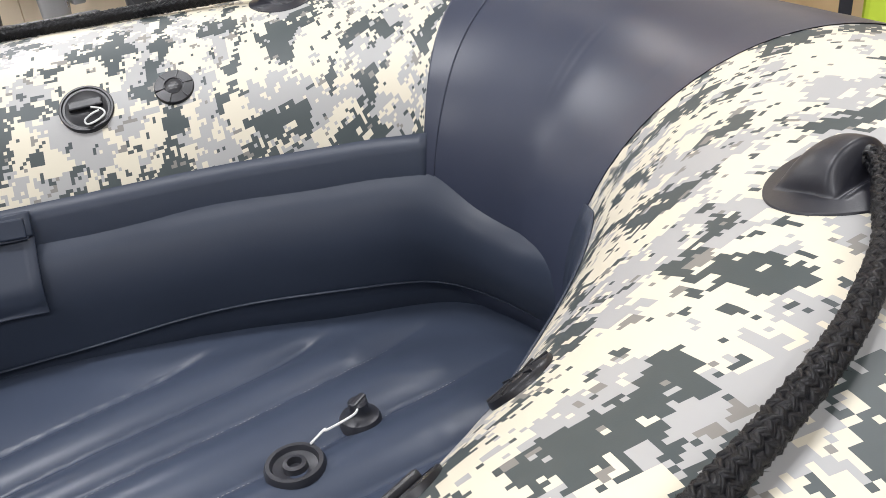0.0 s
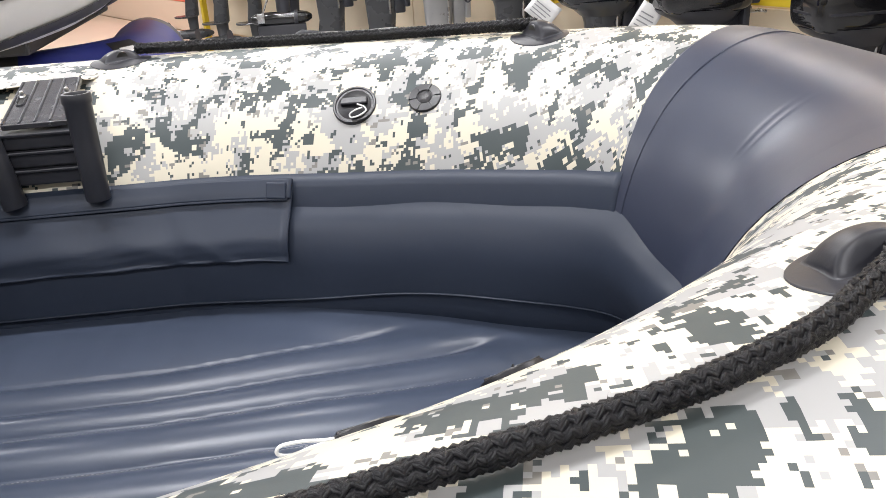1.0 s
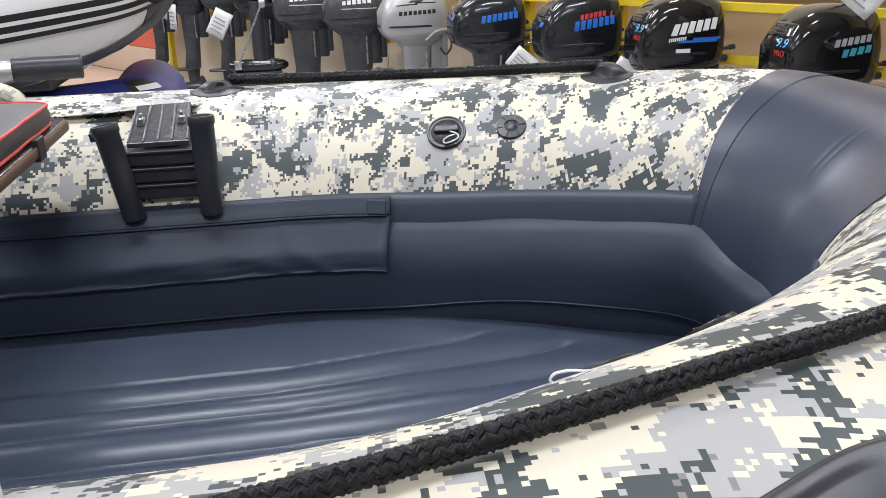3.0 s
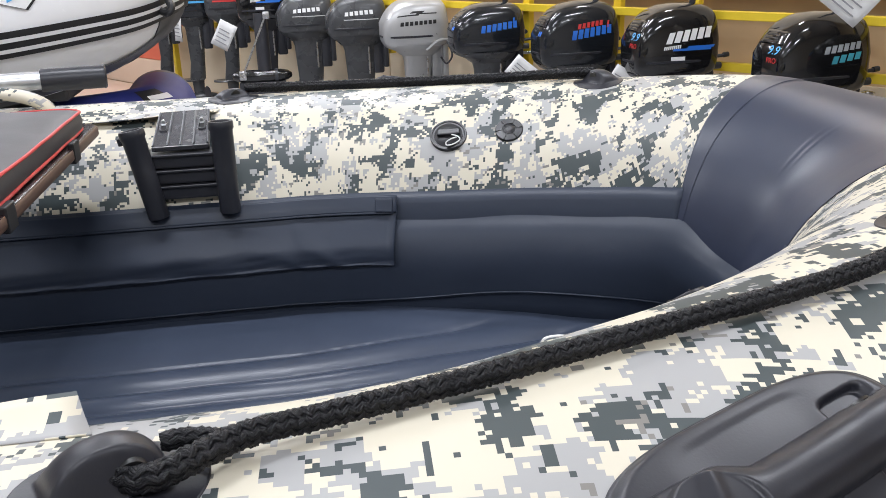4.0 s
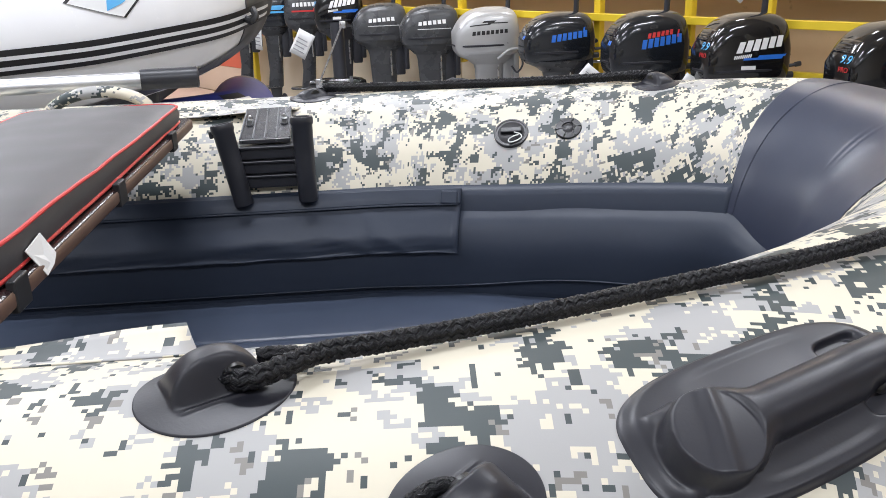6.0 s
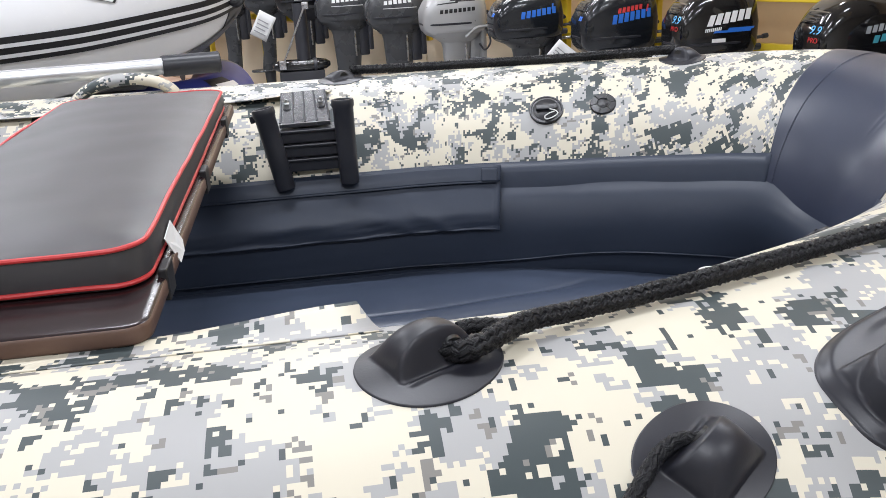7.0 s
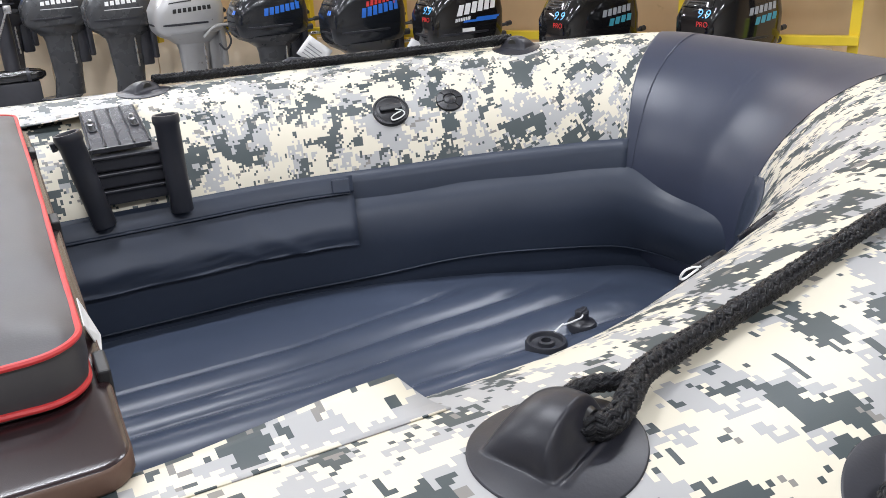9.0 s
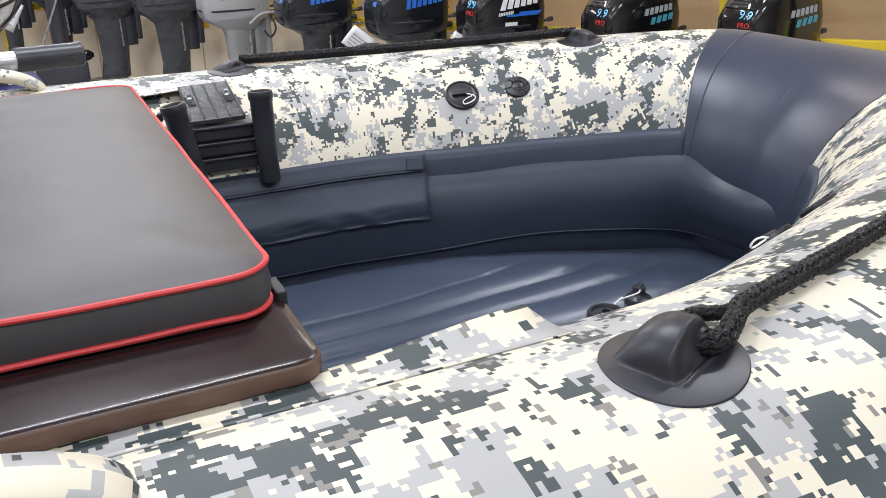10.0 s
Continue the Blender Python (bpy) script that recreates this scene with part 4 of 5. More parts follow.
def cushion_body():
    nx, ny = 36, 80
    verts, faces, ring = [], [], []
    def soft(u, v):
        """rounded plan: maps the unit square to the outline"""
        x, y = CX0 + (CX1 - CX0) * u, CY0 + (CY1 - CY0) * v
        return x, y
    r = 0.028
    def clamp(x, y):
        cx, cy = min(max(x, CX0 + r), CX1 - r), min(max(y, CY0 + r), CY1 - r)
        dx, dy = x - cx, y - cy
        d = math.hypot(dx, dy)
        m = max(abs(dx), abs(dy))
        if d > 1e-6 and dx and dy:
            k = m / d
            return cx + dx * k, cy + dy * k
        return x, y
    for zside in (1, -1):
        for i in range(nx + 1):
            for j in range(ny + 1):
                u, v = i / nx, j / ny
                u, v = 0.5 - 0.5 * math.cos(math.pi * u), 0.5 - 0.5 * math.cos(math.pi * v)
                x, y = clamp(*soft(u, v))
                edge = min(u, 1 - u) * (CX1 - CX0), min(v, 1 - v) * (CY1 - CY0)
                e = min(edge)
                puff = 0.009 * (1 - math.exp(-e / 0.03))
                wr = 0.0016 * noise.noise(Vector((x * 18, y * 14, 1))) * min(1, e / 0.01) + 0.0012 * noise.noise(Vector((x * 60, y * 30, 2))) * math.exp(-e / 0.02) * min(1, e / 0.006)
                z = CZ1 - 0.006 * v + puff + wr if zside > 0 else CZ0
                verts.append((x, y, z))
    off = (nx + 1) * (ny + 1)
    for i in range(nx):
        for j in range(ny):
            a = i * (ny + 1) + j
            faces.append((a, a + ny + 1, a + ny + 2, a + 1))
            faces.append((off + a, off + a + 1, off + a + ny + 2, off + a + ny + 1))
    edge = [i * (ny + 1) for i in range(nx + 1)] + [nx * (ny + 1) + j for j in range(1, ny + 1)] + [i * (ny + 1) + ny for i in range(nx - 1, -1, -1)] + [j for j in range(ny - 1, 0, -1)]
    # side wall with a slight bulge
    mid = []
    for a in edge:
        x, y, _ = verts[a]
        cx, cy = min(max(x, CX0 + 0.05), CX1 - 0.05), min(max(y, CY0 + 0.05), CY1 - 0.05)
        d = Vector((x - cx, y - cy, 0))
        d = d.normalized() if d.length > 0 else d
        b = 0.0035 + 0.0015 * noise.noise(Vector((x * 15, y * 15, 5)))
        mid.append(len(verts))
        verts.append((x + d.x * b, y + d.y * b, (CZ0 + CZ1) / 2))
    n = len(edge)
    upper = [len(verts) + k for k in range(n)]
    verts += [verts[a] for a in edge]
    lower = [len(verts) + k for k in range(n)]
    verts += [verts[off + a] for a in edge]
    for k in range(n):
        j = (k + 1) % n
        faces.append((upper[k], upper[j], mid[j], mid[k]))
        faces.append((mid[k], mid[j], lower[j], lower[k]))
    vs = [CI @ Vector(v) for v in verts]
    ob = link("cover", vs, faces, LEATHER, cushion, "grey leatherette cover")
    out = [Vector(verts[a]) for a in edge]
    return ob, out


cover, rim = cushion_body()
for z, nm in ((CZ1 - 0.0005, "upper"), (CZ0 + 0.003, "lower")):
    pts = [CI @ Vector((p.x, p.y, z - (0.006 * (p.y - CY0) / (CY1 - CY0) if nm == 'upper' else 0.0) + (0.0018 * noise.noise(Vector((p.x * 14, p.y * 14, z * 50)))))) for p in rim]
    cen = CI @ Vector((-0.47, YC, z))
    pts = [p + (p - cen).normalized() * 0.0015 for p in pts]
    part("piping", rod(pts + pts[:1], 0.0021, 8, False), PIPING, cushion, "red piping", True)
# white care label and strap buckle on the edge
bm = loft([[(-0.3475 + o, -0.272, 1.176), (-0.3470 + o, -0.236, 1.181), (-0.341 + o, -0.224, 1.158), (-0.338 + o, -0.240, 1.153), (-0.340 + o, -0.254, 1.147)] for o in (0, 0.0008)])
bmesh.ops.transform(bm, verts=bm.verts, matrix=CI)
part("care_label", bm, PAPER, cushion, "small white sewn label")
for x0, y in ((-0.3475, -0.306), (-0.3475, 0.003), (-0.3475, 0.295)):
    bm = box(x0, x0 + 0.0078, y - 0.015, y + 0.015, 1.139, 1.1665, 0.0015, 2, CI)
    part("strap", bm, BLACK_PVC, cushion, "black strap under the bench")

# rolled camouflage bolster loops behind the bench
def camo_hoop(ya, yb, x, z, h, w, label):
    """A camouflage strap that stands as an arch on the tube."""
    verts, uvs, faces = [], [], []
    n = 24
    for i in range(n + 1):
        a = math.pi * i / n
        for k in range(9):
            b = 2 * math.pi * k / 8
            r = 0.011
            cx, cz = x - w / 2 * math.cos(a), z + h * math.sin(a)
            yy = ya + (yb - ya) * i / n
            verts.append((cx + r * math.cos(b) * math.cos(a) * -1, yy + 0.024 * math.sin(b), cz + r * math.cos(b) * math.sin(a)))
            uvs.append((i * 0.011 + 2, b * 0.012 + 1))
    for i in range(n):
        for k in range(8):
            p = i * 9 + k
            faces.append((p, p + 1, p + 10, p + 9))
    return link("camo_strap", verts, faces, CAMO, boat, label, uvs)


camo_hoop(0.60, 0.66, -0.545, 1.140, 0.045, 0.17, "arched camouflage strap on the tube")
camo_hoop(-0.482, -0.482, -0.572, 1.148, 0.030, 0.20, "arched camouflage strap on the tube")


# ---- oar on the far tube ----
oar = thing("oar", "aluminium oar with a black grip, lying on the boat tube", "oar", Matrix.Translation((-0.386, 0.768, 1.187)))
OI = oar.matrix_world.inverted()
g0, g1 = Vector((-0.386, 0.770, 1.187)), Vector((-0.492, 0.742, 1.189))
way = (g1 - g0).normalized()
part("shaft", rod([OI @ (g1 - way * 0.02), OI @ (g1 + way * 0.5), OI @ (g1 + way * 1.1)], 0.0155, 20), ALU, oar, "bright aluminium shaft", True)
part("grip", rod([OI @ p for p in (g0, g0 + way * 0.003, g0 + way * 0.006, g1 - way * 0.004, g1)], 0.02, 24, radii=[0.019, 0.0215, 0.0205, 0.0205, 0.0195]), PLASTIC, oar, "black grip", True)
part("blade", box(-0.25, 0.25, -0.075, 0.075, -0.006, 0.006, 0.005, 2, OI @ Matrix.Translation(g1 + way * 1.3) @ pose(0, 0, 0, 0, 0, 15)), PLASTIC, oar, "black blade")


# ---- other boats behind ----
def tube_body(path, radius, a0=0.0, a1=1.0, out=0.0, band=None, sides=40):
    """A skin round a bent tube, or a band of it. band: (angle from, angle to) at start and end."""
    pts = [Vector(p) for p in smooth_path(path, 12)]
    n = len(pts)
    rings = []
    for i in range(int(a0 * (n - 1)), int(a1 * (n - 1)) + 1):
        t = (pts[min(i + 1, n - 1)] - pts[max(i - 1, 0)]).normalized()
        o = Vector((t.y, -t.x, 0)).normalized()
        u = o.cross(t)
        if u.z < 0:
            u = -u
        f = i / (n - 1)
        if band:
            (b0, b1), (c0, c1) = band
            e0, e1 = b0 + (c0 - b0) * f, b1 + (c1 - b1) * f
            angs = [radians(e0 + (e1 - e0) * k / 6) for k in range(7)]
        else:
            angs = [2 * math.pi * k / sides for k in range(sides)]
        rings.append([pts[i] + (radius + out) * (math.cos(a) * o + math.sin(a) * u) for a in angs])
    return loft(rings, closed=band is None, cap=band is None)


WP = [(-3.2, 1.875, 1.17), (-2.6, 1.875, 1.175), (-2.1, 1.875, 1.18), (-1.7, 1.875, 1.185), (-1.4, 1.875, 1.19), (-1.16, 1.878, 1.20), (-0.95, 1.905, 1.22), (-0.76, 2.02, 1.255), (-0.68, 2.22, 1.29), (-0.675, 2.42, 1.295)]
WR = 0.255
white = thing("white_boat", "white inflatable boat with black and white striped strake", "boat", pose(0, 0, 0))
part("tube", tube_body(WP, WR), WHITE_PVC, white, "white tube", True)
part("nose_patch", tube_body(WP, WR, 0.855, 1.0, 0.004), DARK_PVC, white, "charcoal bow patch", True)
part("strake", tube_body(WP, WR, 0, 1, 0.010, ((-20, -2), (-22, -7))), BLACK_PVC, white, "black rubbing strake", True)
for b in (((-16.5, -13.8), (-18.8, -16.5)), ((-9, -6.3), (-13, -10.7))):
    part("stripe", tube_body(WP, WR, 0, 1, 0.0125, b), STRIPE, white, "white stripe on the strake", True)
part("chine_band", tube_body(WP, WR, 0.58, 0.90, 0.006, ((-160, -147), (-28, -16))), DARK_PVC, white, "charcoal lower band", True)
part("bow_handle", rod(smooth_path([(-0.455, 2.06, 1.215), (-0.432, 2.04, 1.208), (-0.418, 2.045, 1.223), (-0.428, 2.07, 1.245)], 6), 0.012, 8), BLACK_PVC, white, "black bow handle", True)
WFAR = [(x, 4.84 - y, z) for x, y, z in WP[::-1]]
part("tube", tube_body(WFAR, WR), WHITE_PVC, white, "white tube", True)
part("nose_patch", tube_body(WFAR, WR, 0.0, 0.145, 0.004), DARK_PVC, white, "charcoal bow patch", True)
part("strake", tube_body(WFAR, WR, 0, 1, 0.010, ((-22, -7), (-20, -2))), BLACK_PVC, white, "black rubbing strake", True)
part("deck", box(-3.1, -0.75, 1.95, 2.89, 0.96, 1.00, 0.01), DARK_PVC, white, "charcoal floor")
part("transom", box(-3.02, -2.98, 2.0, 2.84, 1.0, 1.42, 0.008), BOARD, white, "dark transom")
# diamond emblem in plain shapes
def emblem(offset, scale, colour, label):
    c = Vector((-0.80, 1.655, 1.283))
    pts = [Vector(p) * scale for p in ((-0.115, 0, 0.02), (0.045, 0, -0.03), (0.135, 0, 0.085), (-0.01, 0, 0.13))]
    cen = sum(pts, Vector()) / 4
    pts = [c + p for p in pts]
    axis = smooth_path(WP, 12)
    def down(p):
        y = 1.45
        while y < 2.2 and np.sqrt(((axis - np.array((p.x, y, p.z))) ** 2).sum(1)).min() > WR + 0.0015 + offset:
            y += 0.002
        return Vector((p.x, y, p.z))
    n = 8
    verts, faces = [], []
    for i in range(n + 1):
        for j in range(n + 1):
            p = pts[0].lerp(pts[1], i / n).lerp(pts[3].lerp(pts[2], i / n), j / n)
            verts.append(down(p))
    for i in range(n):
        for j in range(n):
            a = i * (n + 1) + j
            faces.append((a, a + 1, a + n + 2, a + n + 1))
    link("emblem", verts, faces, colour, white, label)


emblem(0.002, 1.0, BLACK_INK, "black diamond border")
emblem(0.0055, 0.90, WHITE_INK, "white diamond field")
for x0, x1, z0, z1, ink, lb in ((-0.80, -0.70, 1.275, 1.325, SKY_INK, "pale blue corner of the emblem"), (-0.85, -0.76, 1.335, 1.375, GREY_INK, "grey shape in the emblem")):
    n_ = 5
    ax_ = smooth_path(WP, 12)
    vs_, fs_ = [], []
    for i_ in range(n_ + 1):
        for j_ in range(n_ + 1):
            f_, g_ = i_ / n_, j_ / n_
            x_, z_ = x0 + (x1 - x0) * f_ * (0.4 + 0.6 * g_), z0 + (z1 - z0) * g_ + 0.02 * f_
            y_ = 1.45
            while y_ < 2.2 and np.sqrt(((ax_ - np.array((x_, y_, z_))) ** 2).sum(1)).min() > WR + 0.010:
                y_ += 0.002
            vs_.append((x_, y_, z_))
    for i_ in range(n_):
        for j_ in range(n_):
            a_ = i_ * (n_ + 1) + j_
            fs_.append((a_, a_ + 1, a_ + n_ + 2, a_ + n_ + 1))
    link("emblem_field", vs_, fs_, ink, white, lb)

BPATH = [(-2.4, 2.06, 0.800), (-1.95, 2.06, 0.802), (-1.55, 2.06, 0.804), (-1.25, 2.06, 0.806), (-1.0, 2.06, 0.808), (-0.78, 2.10, 0.810), (-0.60, 2.22, 0.810), (-0.56, 2.42, 0.805), (-0.60, 2.8, 0.80)]
blue = thing("blue_boat", "blue and charcoal inflatable boat", "boat", pose(0, 0, 0))
part("tube", tube_body(BPATH, 0.135), DARK_PVC, blue, "charcoal tube", True)
part("bow_patch", tube_body(BPATH, 0.135, 0.60, 0.97, 0.004), BLUE_PVC, blue, "blue bow", True)
part("mark", tube_body(BPATH, 0.135, 0.74, 0.80, 0.007, ((90, 80), (34, 50))), STRIPE, blue, "white slanted mark", True)
part("mark", tube_body(BPATH, 0.135, 0.73, 0.79, 0.006, ((88, 106), (36, 62))), BLACK_PVC, blue, "black slanted outline", True)
for o, nm, zz, y0 in ((white, "white", 0.98, 1.84), (blue, "blue", 0.71, 2.06)):
    st = thing("boat_rack", "yellow steel rack under a boat", "rack", pose(-1.6, y0, 0))
    for dx in (-0.6, 0.5):
        part("post", box(dx - 0.02, dx + 0.02, -0.02, 0.02, 0, zz, 0.003), YELLOW, st)


# ---- rack and wall behind the motors ----
rack = thing("motor_rack", "yellow steel rack that carries the outboard motors", "rack", WALL.copy())
for z0, z1 in ((1.012, 1.052), (0.775, 0.815)):
    part("rail", box(-7.5, 2.10, 0.20, 0.24, z0, z1, 0.003), YELLOW, rack, "yellow rail")
for a in (-4.75, -3.88, -3.1, -2.6, -1.9, -0.74, -0.14, 0.30, 1.35, 2.08):
    part("post", box(a - 0.022, a + 0.022, 0.24, 0.285, 0 if a < -3.5 or a > 2 else 0.70, 1.30, 0.003), YELLOW, rack, "yellow post")
for a in (-6.0, -4.0, -2.0, 0.0, 2.0):
    part("foot", box(a - 0.02, a + 0.02, -0.2, 0.24, 0.0, 0.04, 0.003), YELLOW, rack)
boards = thing("wall_boards", "pale plywood boards fixed along the wall", "panel", WALL.copy())
for k in range(6):
    part("board", box(-5.0 + 1.22 * k + 0.003, -5.0 + 1.22 * (k + 1) - 0.003, 0.36, 0.60, 1.135, 2.35, 0.003), PLY_PALE, boards, "pale plywood board")
for k in range(7):
    part("backing_board", box(-5.0 + 1.0 * k + 0.004, -5.0 + 1.0 * (k + 1) - 0.004, 0.33, 0.36, 0.20, 0.74, 0.002), PLY_PALE, boards, "pale lower board")
panel = tagged(part("coral_panel", box(-7.6, -5.1, 0.598, 0.612, 0.345, 2.4, 0.003, 1, WALL), CORAL), "coral red sign panel on the wall", "panel")
peach = tagged(part("peach_panel", box(-8.6, -5.1, 0.590, 0.606, 0.062, 0.340, 0.003, 1, WALL), PEACH), "peach panel low on the wall", "panel")

tagged(part("low_platform", box(-8.6, -5.1, -1.2, 0.585, 0.0, 0.06, 0.006, 1, WALL), PEACH), "low peach platform on the floor", "platform")


# ---- outboard motors ----
def cowl_shape(L, W, H, n=5.6, crown=0.0):
    """Points on a moulded engine cover: x forward, z up from its middle."""
    a, b, c = L / 2, W / 2, H / 2
    def warp(x, y, z):
        f = max(0, z / c)
        rear, fore = max(0.0, -x / a), max(0.0, x / a)
        side = y * (1 - 0.16 * f) * (1 - 0.14 * rear)
        low = 1.16 if z < 0 else 1.0
        return Vector((x + 0.13 * L * f * rear ** 1.5 - 0.045 * L * f * fore, side, z * low + crown * (1 - (y / b) ** 2) * f - 0.17 * H * f * rear ** 1.6 - 0.03 * H * f * fore ** 3))
    def flank(x, z, side, off):
        v = max(0.0, 1 - abs(x / a) ** n - abs(z / c) ** n)
        return warp(x, side * (b * v ** (1 / n) + off), z)
    def back(y, z, off):
        v = max(0.0, 1 - abs(y / b) ** n - abs(z / c) ** n)
        return warp(-(a * v ** (1 / n) + off), y, z)
    rings = []
    nz, na = 22, 48
    for i in range(nz + 1):
        t = -math.pi / 2 + math.pi * i / nz
        cz, rr = math.sin(t), math.cos(t)
        zz = math.copysign(abs(cz) ** (2 / n), cz) * c
        r = max(0.001, abs(rr) ** (2 / n))
        ring = []
        for k in range(na):
            p = 2 * math.pi * k / na
            co, si = math.cos(p), math.sin(p)
            ring.append(warp(math.copysign(abs(co) ** (2 / n), co) * a * r, math.copysign(abs(si) ** (2 / n), si) * b * r, zz))
        rings.append(ring)
    return loft(rings), flank, back


def flat_patch(at, u0, u1, v0, v1, slant=0.0, nu=6, nv=3):
    """A thin mark laid on a curved face; at(u, v) gives the face."""
    bm = bmesh.new()
    g = [[bm.verts.new(at(u0 + (u1 - u0) * i / nu + slant * (j / nv - 0.5) * (v1 - v0), v0 + (v1 - v0) * j / nv)) for j in range(nv + 1)] for i in range(nu + 1)]
    for i in range(nu):
        for j in range(nv):
            bm.faces.new((g[i][j], g[i + 1][j], g[i + 1][j + 1], g[i][j + 1]))
    return bm


def word(cowl, at, u, v, width, height, count, material, slant=0.3, label="", gap=0.22, rise=0.0):
    """A wordmark as a row of plain slanted bars."""
    w = width / count
    for k in range(count):
        x = u + k * w
        y = v + rise * k / max(1, count - 1)
        part("mark_bar", flat_patch(at, x + w * gap / 2, x + w * (1 - gap / 2), y, y + height, slant, 3, 2), material, cowl, label or "plain coloured bar of a maker's mark")


def letters(cowl, text, m, size, material, label):
    cu = bpy.data.curves.new("lettering", "FONT")
    cu.body, cu.size, cu.extrude = text, size, 0.0006
    cu.align_x, cu.align_y = "CENTER", "CENTER"
    tmp = bpy.data.objects.new("lettering", cu)
    scene.collection.objects.link(tmp)
    bpy.context.view_layer.update()
    me = bpy.data.meshes.new_from_object(tmp.evaluated_get(bpy.context.evaluated_depsgraph_get()))
    bpy.data.objects.remove(tmp)
    me.materials.clear()
    me.materials.append(material)
    ob = new("lettering", me)
    ob.parent = cowl
    ob.matrix_local = m
    ob["label"] = label
    return ob


def outboard(at, yaw, L, W, H, paint, leg_paint, label, style, tiller=0.75, leg=0.50):
    o = thing("outboard_motor", label, "outboard motor", Matrix.Translation(at) @ pose(0, 0, 0, 0, 0, yaw), "outboard motors on the rack")
    bm, flank, back = cowl_shape(L, W, H, crown=0.016)
    broad = 1.42 if style == "small_white" else 1.12
    cowl = part("cowl", bm, paint, o, "moulded engine cover", True, 60)
    side = lambda off: (lambda u, v: flank(u, v, -1, off))
    # pan under the cover with its rubber seam
    def oval(z, kx, ky, dx=0.0, n=2.8):
        out = []
        for k in range(32):
            p = 2 * math.pi * k / 32
            co, si = math.cos(p), math.sin(p)
            out.append((dx + math.copysign(abs(co) ** (2 / n), co) * L / 2 * kx, math.copysign(abs(si) ** (2 / n), si) * W / 2 * ky, z))
        return out
    seam_z = -H * 0.30
    part("seam", loft([oval(seam_z - 0.006, 1.0, 1.0, 0.0, 3.2), oval(seam_z - 0.004, 1.012, 1.02, 0.0, 3.2), oval(seam_z + 0.004, 1.012, 1.02, 0.0, 3.2), oval(seam_z + 0.006, 1.0, 1.0, 0.0, 3.2)]), RUBBER, o, "black rubber seam", True)
    part("pan", loft([oval(-H * 0.50, 0.93, 0.93), oval(-H * 0.57, 0.84, 0.85), oval(-H * 0.66, 0.64 * broad ** 0.5, 0.68, 0.02), oval(-H * 0.76, 0.46 * broad, 0.52, 0.02)]), leg_paint, o, "lower engine pan", True)
    z0 = -H * 0.70
    part("leg", loft([oval(z0, 0.44 * broad, 0.50, 0.02, 3.4), oval(z0 - 0.05, 0.38 * broad, 0.42, 0.02, 3.4), oval(z0 - leg * 0.55, 0.31 * broad, 0.30, 0.015, 3), oval(z0 - leg * 0.8, 0.34 * broad, 0.24, 0.0, 2.4)]), leg_paint, o, "tapering leg", True)
    zc = z0 - leg * 0.8
    part("cavitation_plate", loft([oval(zc - 0.012, 0.62, 0.5, -0.05, 2.2), oval(zc - 0.004, 0.65, 0.54, -0.05, 2.2), oval(zc + 0.002, 0.62, 0.5, -0.05, 2.2)]), leg_paint, o, "cavitation plate", True)
    part("strut", loft([oval(zc, 0.30, 0.17, 0.0, 2.2), oval(zc - 0.12, 0.25, 0.13, 0.0, 2.2)]), leg_paint, o, "", True)
    part("gearcase", lathe([(0, -0.17), (0.022, -0.165), (0.036, -0.13), (0.040, -0.06), (0.040, 0.06), (0.030, 0.12), (0.012, 0.155), (0, 0.16)], 24, pose(0.0, 0, zc - 0.15, 0, 90, 0)), leg_paint, o, "gearcase", True)
    part("skeg", loft([[(-0.05, -0.006, zc - 0.18), (0.06, -0.006, zc - 0.18), (0.06, 0.006, zc - 0.18), (-0.05, 0.006, zc - 0.18)], [(-0.09, -0.003, zc - 0.27), (-0.03, -0.003, zc - 0.27), (-0.03, 0.003, zc - 0.27), (-0.09, 0.003, zc - 0.27)]]), leg_paint, o)
    prop = part("propeller", lathe([(0, -0.04), (0.024, -0.035), (0.028, 0.03), (0.02, 0.045), (0, 0.045)], 20, pose(-0.20, 0, zc - 0.15, 0, 90, 0)), RUBBER, o, "black propeller", True)
    for k in range(3):
        m = pose(-0.20, 0, zc - 0.15) @ pose(0, 0, 0, 120 * k, 0, 0) @ pose(0, 0, 0.065, 0, 0, 32)
        bm = lathe([(0, -0.003), (0.045, -0.002), (0.047, 0), (0.045, 0.002), (0, 0.003)], 20, m @ pose(0, 0, 0, 0, 90, 0))
        part("blade", bm, RUBBER, prop, "", True)
    # swivel, clamp and their screws at the front
    fx = L * 0.30
    part("swivel", box(fx - 0.02, fx + 0.05, -0.045, 0.045, z0 - 0.20, z0 + 0.06, 0.012, 2), leg_paint if paint is SILVER else PLASTIC, o, "swivel bracket", True)
    part("clamp", box(fx + 0.04, fx + 0.075, -0.085, 0.085, z0 - 0.16, z0 + 0.09, 0.01, 2), leg_paint if paint is SILVER else PLASTIC, o, "clamp bracket", True)
    for y in (-0.06, 0.06):
        part("clamp_screw", join(rod([(fx + 0.07, y, z0 + 0.03), (fx + 0.14, y, z0 + 0.03)], 0.008, 10), rod([(fx + 0.14, y - 0.03, z0 + 0.03), (fx + 0.14, y + 0.03, z0 + 0.03)], 0.007, 8)), STEEL, o, "steel clamp screw", True)
    part("water_tube", rod([(L * 0.17, -W * 0.2, z0 + 0.02), (L * 0.17, -W * 0.21, z0 - 0.2)], 0.006, 8), STEEL, o, "bright pipe", True)
